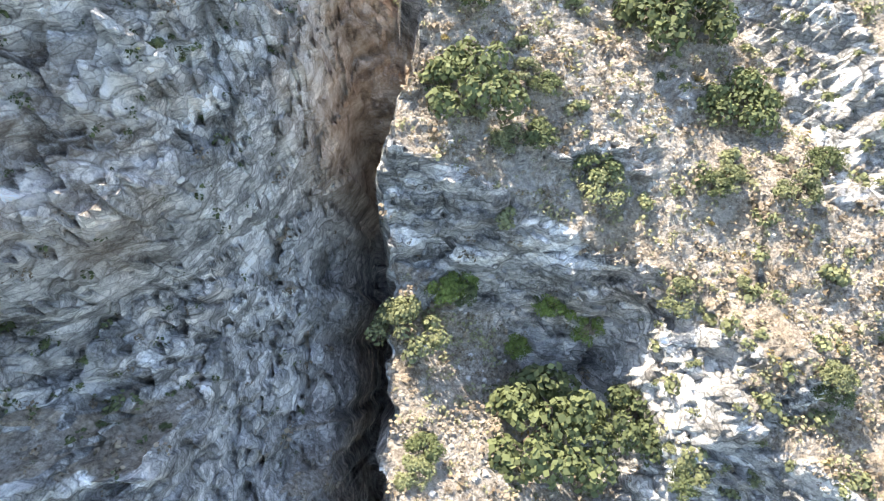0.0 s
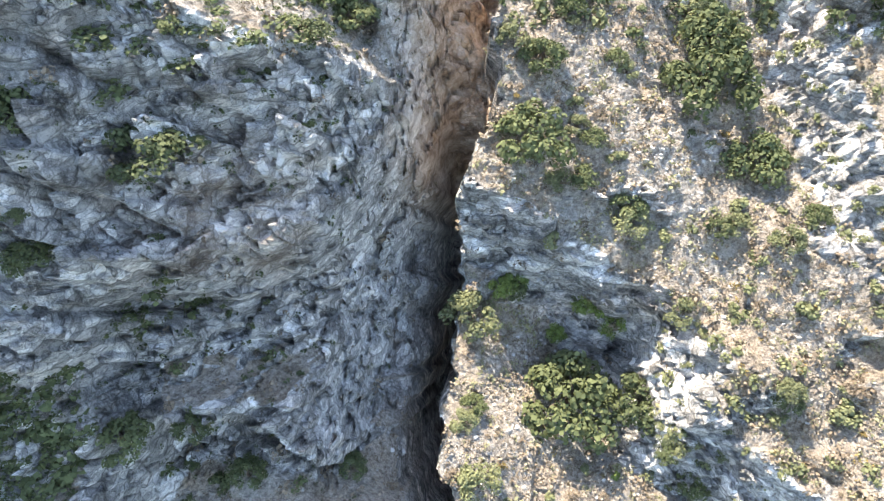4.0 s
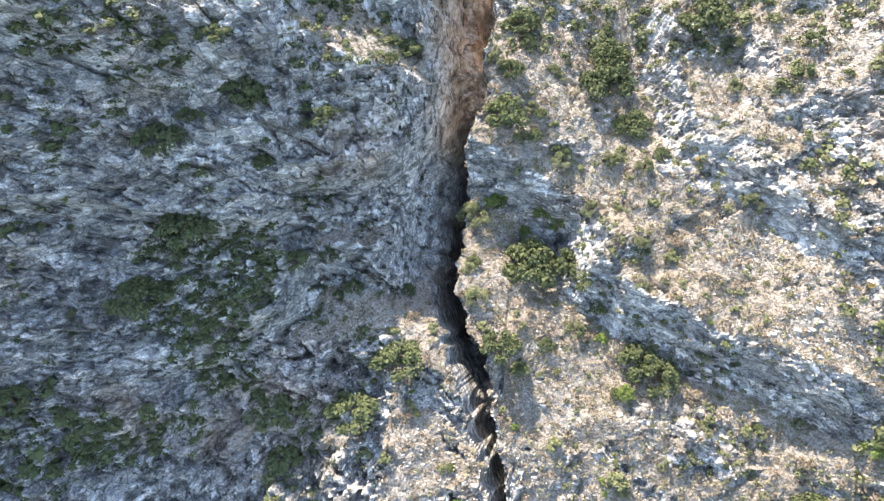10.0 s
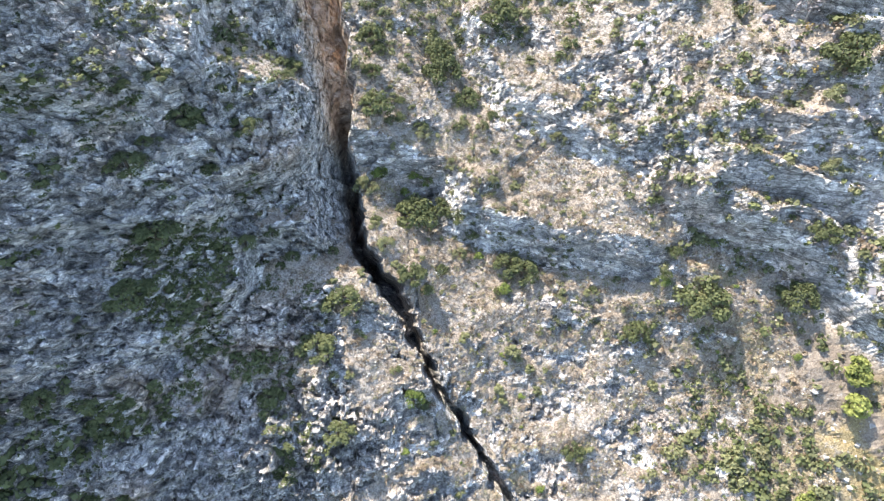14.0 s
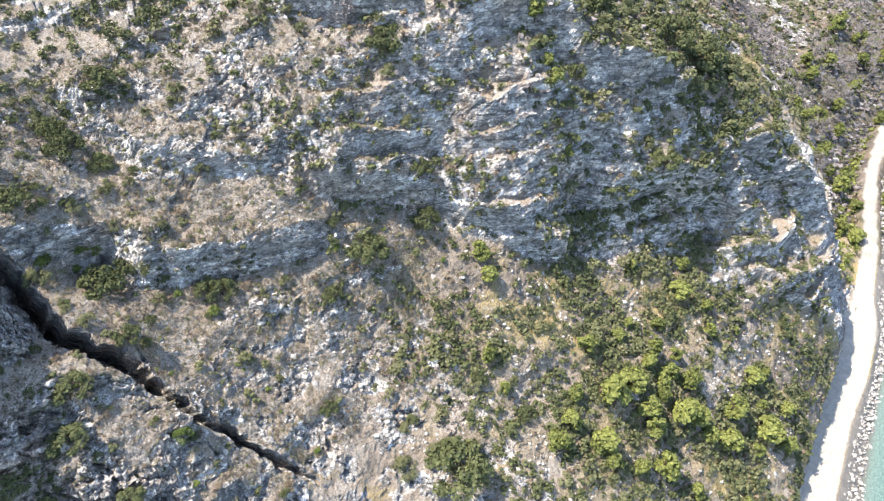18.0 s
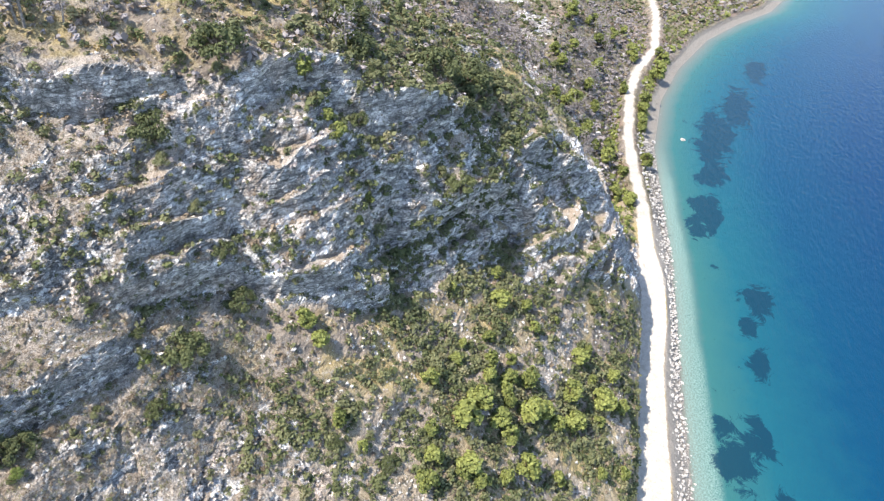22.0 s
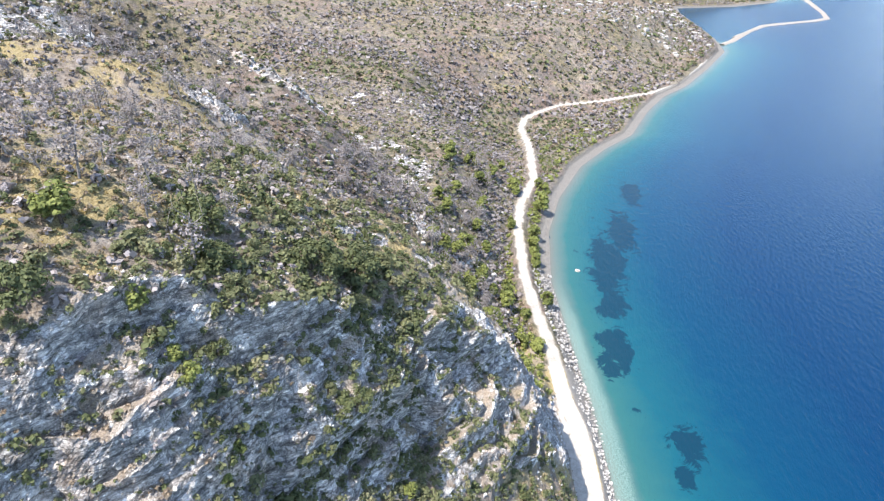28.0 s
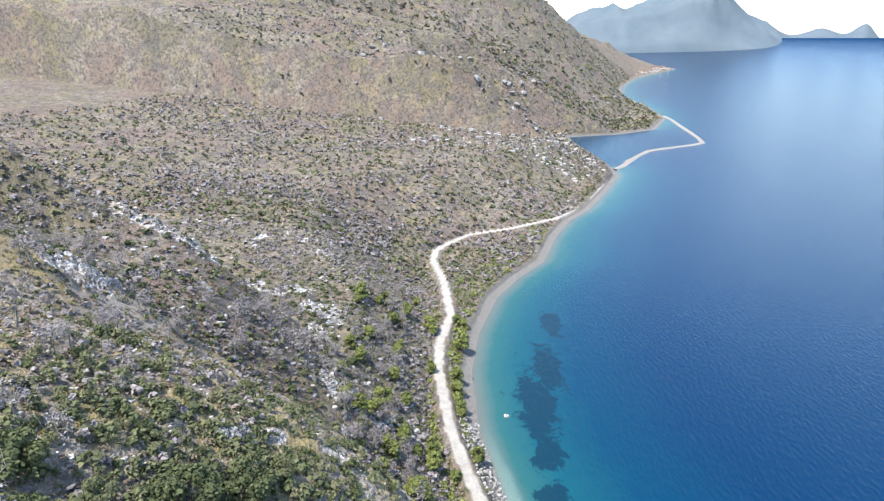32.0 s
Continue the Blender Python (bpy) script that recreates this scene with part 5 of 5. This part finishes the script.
strew("dark_slope_scrub", "dense dark green scrub on the lower slope", "scrub", MEDIUM, np.concatenate([near_places(1300, 44, 165, -64, 46, 62, anywhere, 0.7, 1.8), near_places(220, 92, 165, 36, 92, 63, crest, 1.0, 2.4), near_places(260, 150, 262, 30, 190, 163, crest, 0.8, 1.8), near_places(750, 34, 150, 10, 140, 67, wall_ledges, 0.4, 1.6)]), LEAF_DARK)
strew("dry_slope_scrub", "grey-brown dried scrub on the slope", "scrub", MEDIUM, np.concatenate([near_places(800, 36, 165, -64, 130, 68, anywhere, 0.5, 1.3), near_places(900, 70, 262, 60, 200, 69, crest, 0.5, 1.5)]), LEAF_DRY)
LARGE = tuft_shapes(81, 120, 0.13, 13, 0.2, 0.9, 0.34)
for word, mat, n, seed in (("dark", LEAF_DARK, 0.6, 301), ("olive", LEAF_OLIVE, 0.9, 302), ("yellowish", LEAF_CUSHION, 0.4, 303)):
    strew("slope_shrubs_" + word, {"dark": "dark green", "olive": "grey-green", "yellowish": "yellowish green"}[word] + " shrubs crowded on slope and ridge", "shrubs", LARGE, np.concatenate([
        near_places(int(330 * n), 34, 150, -56, 44, seed, anywhere, 1.0, 2.6), near_places(int(190 * n), 96, 195, 20, 104, seed + 10, above, 1.2, 3.0),
        near_places(int(110 * n), 22, 110, 92, 172, seed + 20, above, 1.0, 2.8), near_places(int(60 * n), 30, 165, 10, 130, seed + 30, rocky, 0.7, 1.7)]), mat)
strew("ledge_shrubs", "grey-green shrubs on the ledges above the bench", "scrub", BUSHY, np.concatenate([near_places(420, 8, 38, 60, 132, 166, wall_ledges, 0.35, 0.95), near_places(420, -6, 60, 116, 175, 167, plants, 0.6, 1.8)]), LEAF_OLIVE)
strew("rim_shrubs", "dark shrubs along the upper rim of the gorge", "scrub", BUSHY, near_places(420, -45, 60, 116, 175, 168, plants, 0.6, 2.0), LEAF_DARK)
clinging = lambda i, j: OPEN[i, j] * smooth(0.0, 0.3, CLUMP[i, j])
strew("cliff_shrubs", "dark shrubs clinging to the shaded cliff", "scrub", BUSHY, np.concatenate([near_places(800, -48, -15, 34, 122, 70, clinging, 0.3, 1.2, 0.6), near_places(650, -48, -23, 40, 108, 470, clinging, 0.4, 1.5, 0.6)]), LEAF_DARK)
strew("far_cliff_shrubs", "dark shrubs on the shaded mountainside", "scrub", MEDIUM, near_places(1300, -118, -44, 30, 140, 170, clinging, 0.5, 1.9, 0.7), LEAF_DARK)


def far_places(count, xa, xb, da, db, seed, lo, hi, want=None, tall=1.0):
    g = np.random.default_rng(seed)
    n = count * 4
    x, d = xa + (xb - xa) * g.random(n) ** 1.3, da + (db - da) * g.random(n) ** 1.4
    i, j = np.clip(np.searchsorted(FD_, d), 0, len(FD_) - 1), np.clip(np.searchsorted(FX_, x), 0, len(FX_) - 1)
    keep = (FROAD[i, j] > 5.5)
    if want is not None:
        keep &= g.random(n) < want(i, j)
    i, j = i[keep][:count], j[keep][:count]
    q = g.random(len(i))
    i, j, f, h = np.maximum(i, 1), np.maximum(j, 1), g.random(len(i)), g.random(len(i))
    X, Y, Z = (a[i, j] * f * h + a[i - 1, j] * (1 - f) * h + a[i, j - 1] * f * (1 - h) + a[i - 1, j - 1] * (1 - f) * (1 - h) for a in FSHAPE)
    return np.stack([X, Y, Z - 0.05, lo + (hi - lo) * q * q, np.full(len(i), tall)], -1)


FAR_CLUMP = fbm(FSHAPE[0], FSHAPE[1], FSHAPE[0] * 0, 45, 4, 211)
thick = lambda i, j: smooth(-0.35, 0.35, FAR_CLUMP[i, j])
thin = lambda i, j: smooth(0.4, -0.3, FAR_CLUMP[i, j])
for word, label, mat, near, far in (
        ("dark", "dark green", LEAF_DARK, (1500, 0.8, 2.4, thick), (1800, 1.2, 3.0, thick)), ("olive", "grey-green", LEAF_OLIVE, (3000, 0.7, 2.2, None), (3000, 1.2, 2.8, None)),
        ("grey", "grey burnt", LEAF_GREY, (6000, 0.9, 2.4, thin), (8000, 1.0, 3.0, thin)), ("brown", "brown dried", LEAF_DRY, (2600, 0.7, 1.9, None), (5000, 1.0, 2.4, None)), ("yellow", "yellowish green", LEAF_CUSHION, (2600, 0.5, 1.6, thin), (1800, 1.0, 2.4, thin))):
    seed = 71 + 3 * len(word) + ord(word[0])
    strew("hill_scrub_" + word, label + " scrub scattered over the hillside", "scrub", SMALL, far_places(near[0], 246, 600, 12, 320, seed, near[1], near[2], near[3]), mat)
    strew("distant_scrub_" + word, label + " scrub on the hills along the bay", "scrub", FAR_TUFT, np.concatenate([far_places(far[0], 520, 1450, 14, 620, seed + 1, far[1], far[2], far[3]), far_places(1100, 1300, 2700, 14, 900, seed + 2, 2.5, 5.5)]), mat)
strew("shore_pines", "pines and shrubs in a belt between road and beach", "trees", MEDIUM, np.concatenate([far_places(260, 250, 440, 8, 26, 79, 1.2, 2.4, None, 1.5), far_places(160, 440, 720, 10, 40, 80, 1.2, 2.6, None, 1.3), near_places(90, 215, 262, -62, -10, 81, anywhere, 1.2, 2.4, 1.5)]), LEAF_PINE)
g = np.random.default_rng(82)
for x, y, z, r, _ in far_places(230, 250, 430, 40, 240, 83, 1.5, 2.6, thin):
    DEAD.put(int(g.integers(9)), pose(x, y, z, 0, 0, 360 * g.random()) @ Matrix.Diagonal((r, r, r, 1)))
for x, y, z, r, _ in far_places(60, 255, 420, 26, 110, 84, 1.6, 3.0, thick):
    EVERGREEN.put(int(g.integers(9)), pose(x, y, z - 0.3, 0, 0, 360 * g.random()) @ Matrix.Diagonal((r, r, r, 1)))
for x, y, z, r, _ in far_places(50, 250, 460, 8, 70, 85, 1.8, 3.0):
    PINE.put(int(g.integers(9)), pose(x, y, z, 0, 0, 360 * g.random()) @ Matrix.Diagonal((r, r, r, 1)))


# ---- stones ----
def stone_material(name, dark, light):
    m, n, l, b = material(name, 0.9)
    pos = n.new("ShaderNodeTexCoord").outputs["Object"]
    f = noise_tex(n, l, 1.8, 5, 0.65, pos)
    isle = n.new("ShaderNodeNewGeometry").outputs["Random Per Island"]
    base = ramp(n, l, f, [(0.3, dark), (0.7, light)])
    l.new(mix(n, l, 0.5, base, ramp(n, l, isle, [(0, grey(0.55)), (1, grey(1.15))]), "MULTIPLY"), b.inputs["Base Color"])
    bump(n, l, f, 0.6, 0.15, b)
    return m


STONE = stone_material("pale_limestone", (0.28, 0.27, 0.25), (0.56, 0.54, 0.50))
SHORE_STONE = stone_material("bleached_shore_stone", (0.22, 0.21, 0.195), (0.52, 0.50, 0.465))


def rubble(seed):
    """Six-sided broken stones of half width 1, as four-cornered faces."""
    out = []
    for k in range(6):
        g = np.random.default_rng(seed + k)
        c = np.array([(x, y, z) for x in (-1, 1) for y in (-1, 1) for z in (-1, 1)], float) * (0.55 + 0.45 * g.random((8, 3))) * np.array([1, 0.8, 0.6])
        out.append(c[[(0, 1, 3, 2), (4, 6, 7, 5), (0, 4, 5, 1), (2, 3, 7, 6), (0, 2, 6, 4), (1, 5, 7, 3)]])
    return out


def boulder_mesh(seed, mat):
    bm = bmesh.new()
    bmesh.ops.create_icosphere(bm, subdivisions=2, radius=1)
    g = np.random.default_rng(seed)
    planes = g.normal(size=(9, 3))
    planes /= np.linalg.norm(planes, axis=1)[:, None]
    for v in bm.verts:
        for p in planes:
            over = float(v.co @ Vector(p)) - 0.62
            if over > 0:
                v.co -= Vector(p) * over * 0.9
        v.co *= 1 + 0.06 * g.normal()
        v.co.z *= 0.75
    return mesh_from(bm, "boulder", mat, False)


RUBBLE = rubble(900)
stony = lambda i, j: OPEN[i, j] * (0.15 + 0.85 * smooth(0.0, 0.4, -CLUMP[i, j])) * (1 - 0.6 * GROCK[i, j])
strew("loose_stones", "loose pale limestone rubble on the slope", "stones", RUBBLE, np.concatenate([near_places(4200, -16, 62, 34, 126, 91, stony, 0.06, 0.24), near_places(2600, 30, 200, -50, 120, 92, stony, 0.15, 0.6)]), STONE)
strew("hill_stones", "pale rocks scattered over the hillside", "stones", RUBBLE, np.concatenate([far_places(1300, 246, 480, 30, 240, 93, 0.4, 1.5, lambda i, j: 0.1 + 0.9 * FCROP[i, j]), far_places(1300, 850, 1250, 20, 260, 94, 1.2, 4.5, lambda i, j: 0.08 + 0.9 * FCROP[i, j])]), STONE)
BLOCKS = [boulder_mesh(940 + k, STONE) for k in range(5)]
OUTCROP = stone_material("weathered_outcrop_stone", (0.11, 0.108, 0.104), (0.36, 0.352, 0.335))
OUTCROP_BLOCKS = [boulder_mesh(950 + k, OUTCROP) for k in range(5)]
SHORE_BLOCKS = [boulder_mesh(960 + k, SHORE_STONE) for k in range(5)]


def boulder(name, me, x, y, z, r, label, group, g):
    ob = new(name, me)
    ob.matrix_basis = pose(x, y, z, 25 * g.normal(), 25 * g.normal(), 360 * g.random()) @ Matrix.Diagonal((r, r * (0.7 + 0.5 * g.random()), r * (0.7 + 0.4 * g.random()), 1))
    return tagged(ob, label, "boulder", group)


g = np.random.default_rng(95)
for x, y, z, r, _ in near_places(120, -10, 150, 0, 80, 96, stony, 0.3, 0.85):
    boulder("boulder", BLOCKS[int(g.integers(5))], x, y, z + 0.1 * r, r, "pale angular limestone boulder lying on the slope", "boulders on the slope", g)
for x, y, z, r, _ in far_places(190, 282, 356, 92, 215, 97, 0.6, 2.3, lambda i, j: 0.04 + FCROP[i, j] ** 2):
    boulder("outcrop_boulder", OUTCROP_BLOCKS[int(g.integers(5))], x, y, z - 0.1 * r, r, "grey angular limestone block of a rocky outcrop", "blocks of the ridge outcrop", g)
# rock towers and crags of the headland across the small bay
for cx, cy, number, reach, size in ((962, -100, 5, 12, 5.5), (966, -66, 8, 14, 3.6), (980, -206, 12, 22, 4.2), (945, -220, 10, 20, 3.4), (889, -126, 8, 24, 2.6), (875, -176, 10, 26, 2.6), (1020, -52, 9, 16, 6.5), (1012, 10, 9, 26, 5.0), (1262, -130, 9, 30, 6.5), (1281, -205, 9, 30, 5.5)):
    for _ in range(number):
        x, y = cx + reach * g.normal() * 0.6, cy + reach * g.normal()
        i, j = np.clip(np.searchsorted(FD_, y - at(COAST, x)), 0, len(FD_) - 1), np.clip(np.searchsorted(FX_, x), 0, len(FX_) - 1)
        r = size * (0.45 + 0.8 * g.random())
        boulder("crag", OUTCROP_BLOCKS[int(g.integers(5))], FSHAPE[0][i, j], FSHAPE[1][i, j], FSHAPE[2][i, j], r, "weathered grey crag on the far headland", "crags of the headland", g)
shore_rows = []
for k in range(1500):
    x = 96 + 236 * g.random()
    off = g.random()
    verge = at(ROAD, x) - 3.4 - 3.0 * smooth(232, 200, x)
    y = at(COAST, x) - 1.5 + off * (verge - at(COAST, x))
    z = road_height(x) * np.clip((y - at(COAST, x)) / (verge - at(COAST, x)), -0.1, 1)
    shore_rows.append((float(x), float(y), float(z), 0.3 + 0.75 * g.random() ** 2.5))
for k, (x, y, z, r) in enumerate(shore_rows[:260]):
    boulder("shore_boulder", SHORE_BLOCKS[k % 5], x, y, z, r, "bleached boulder at the water's edge below the road", "boulders along the shore", g)
strew("shore_rubble", "bleached rubble between road and sea", "stones", RUBBLE, np.array([(x, y, z, r * 0.75, 1.0) for x, y, z, r in shore_rows[260:]]), SHORE_STONE)
ob = new("sea_rock", boulder_mesh(977, SHORE_STONE))
ob.matrix_basis = pose(340, -99.2, 0.1, 0, 0, 30) @ Matrix.Diagonal((2.3, 1.5, 1.3, 1))
tagged(ob, "pale rock standing out of the shallow water", "rock")


# ---- spit, far shore, houses ----
def ribbon(name, line, width, height, mat, label, category):
    bm = bmesh.new()
    pts = [Vector((x, y, 0)) for x, y in line]
    rows = []
    for i, p in enumerate(pts):
        a = (pts[min(i + 1, len(pts) - 1)] - pts[max(i - 1, 0)]).normalized()
        n = Vector((-a.y, a.x, 0))
        w = width * (0.85 + 0.3 * math.sin(i * 2.1) ** 2)
        rows.append([bm.verts.new(p + n * k * w + Vector((0, 0, z))) for k, z in ((-1.0, -0.8), (-0.55, height), (0.55, height), (1.0, -0.8))])
    for lo, hi in zip(rows, rows[1:]):
        for k in range(3):
            bm.faces.new((lo[k], lo[k + 1], hi[k + 1], hi[k]))
    ob = new(name, mesh_from(bm, name, mat))
    return tagged(ob, label, category, "", "structure")


SAND = stone_material("pale_shingle", (0.24, 0.22, 0.19), (0.38, 0.35, 0.31))
ribbon("spit", [(960, -312), (985, -330), (1015, -346), (1060, -372), (1104, -402), (1124, -432), (1141, -461), (1160, -494), (1184, -522), (1240, -534), (1300, -542), (1390, -553), (1483, -566), (1540, -568)], 5.5, 1.2, SAND,
       "pale shingle spit that closes off a lagoon", "spit")
ribbon("jetty", [(1010, -338), (1030, -352), (1043, -362)], 3.0, 1.6, SAND, "short stone jetty on the spit", "jetty")


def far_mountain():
    m, n, l, b = material("haze_tinted_mountain", 1.0)
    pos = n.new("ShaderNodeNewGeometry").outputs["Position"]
    # the blue-grey veil of air before the mountain is put into its base colour
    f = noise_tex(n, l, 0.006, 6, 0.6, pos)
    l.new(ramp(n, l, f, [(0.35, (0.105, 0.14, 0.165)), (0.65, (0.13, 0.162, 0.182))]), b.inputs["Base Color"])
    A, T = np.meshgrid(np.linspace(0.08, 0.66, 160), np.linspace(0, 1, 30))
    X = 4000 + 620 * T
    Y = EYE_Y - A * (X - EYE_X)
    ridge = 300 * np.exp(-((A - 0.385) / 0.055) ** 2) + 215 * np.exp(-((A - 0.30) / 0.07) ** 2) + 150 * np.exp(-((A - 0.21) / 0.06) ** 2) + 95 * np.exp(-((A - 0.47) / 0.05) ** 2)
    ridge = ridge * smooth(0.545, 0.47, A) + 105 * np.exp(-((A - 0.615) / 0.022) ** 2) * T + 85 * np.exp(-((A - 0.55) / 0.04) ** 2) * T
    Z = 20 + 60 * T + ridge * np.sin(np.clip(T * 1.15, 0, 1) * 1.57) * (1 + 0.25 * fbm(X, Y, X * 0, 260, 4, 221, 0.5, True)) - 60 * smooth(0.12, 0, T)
    sheet("far_mountain", X, Y, Z, (), m, label="mountain on the far side of the bay, coloured in haze blue", category="mountain", shade=True)


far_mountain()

WALL = material("white_render", 0.9)[0]
WALL.node_tree.nodes["Principled BSDF"].inputs["Base Color"].default_value = (0.62, 0.60, 0.56, 1)
TILE = material("red_roof_tile", 0.9)[0]
TILE.node_tree.nodes["Principled BSDF"].inputs["Base Color"].default_value = (0.20, 0.12, 0.09, 1)


def house_meshes():
    bm = bmesh.new()
    bmesh.ops.create_cube(bm, size=1, matrix=Matrix.Translation((0, 0, 2.6)) @ Matrix.Diagonal((9, 7, 5.2, 1)))
    wall = mesh_from(bm, "wall", WALL, False)
    bm = bmesh.new()
    v = [bm.verts.new(p) for p in ((-5, -4, 5.2), (5, -4, 5.2), (5, 4, 5.2), (-5, 4, 5.2), (-3, 0, 7.2), (3, 0, 7.2))]
    for f in ((0, 1, 5, 4), (2, 3, 4, 5), (1, 2, 5), (3, 0, 4), (3, 2, 1, 0)):
        bm.faces.new([v[i] for i in f])
    return wall, mesh_from(bm, "roof", TILE, False)


wall_me, roof_me = house_meshes()
house = None
g = np.random.default_rng(99)
for k in range(70):
    t = g.random()
    x, y = 2800 + 430 * t + 30 * g.normal(), -840 - 290 * t + 40 * abs(g.normal())
    xx, yy, zz = (float(v) for v in round_earth(np.array([x]), np.array([y]), np.array([3.0 + 0.05 * max(y - float(at(COAST, x)), 0)])))
    m = pose(xx, yy, zz, 0, 0, 360 * g.random()) @ Matrix.Diagonal((1.2, 1.2, 1.1, 1))
    if house is None:
        house = tagged(new("house"), "small white house with a red tiled roof by the far shore", "house", "houses of the far village")
        part("wall", wall_me, house)
        part("roof", roof_me, house)
        house.matrix_basis = m
    else:
        copy_thing(house, m)
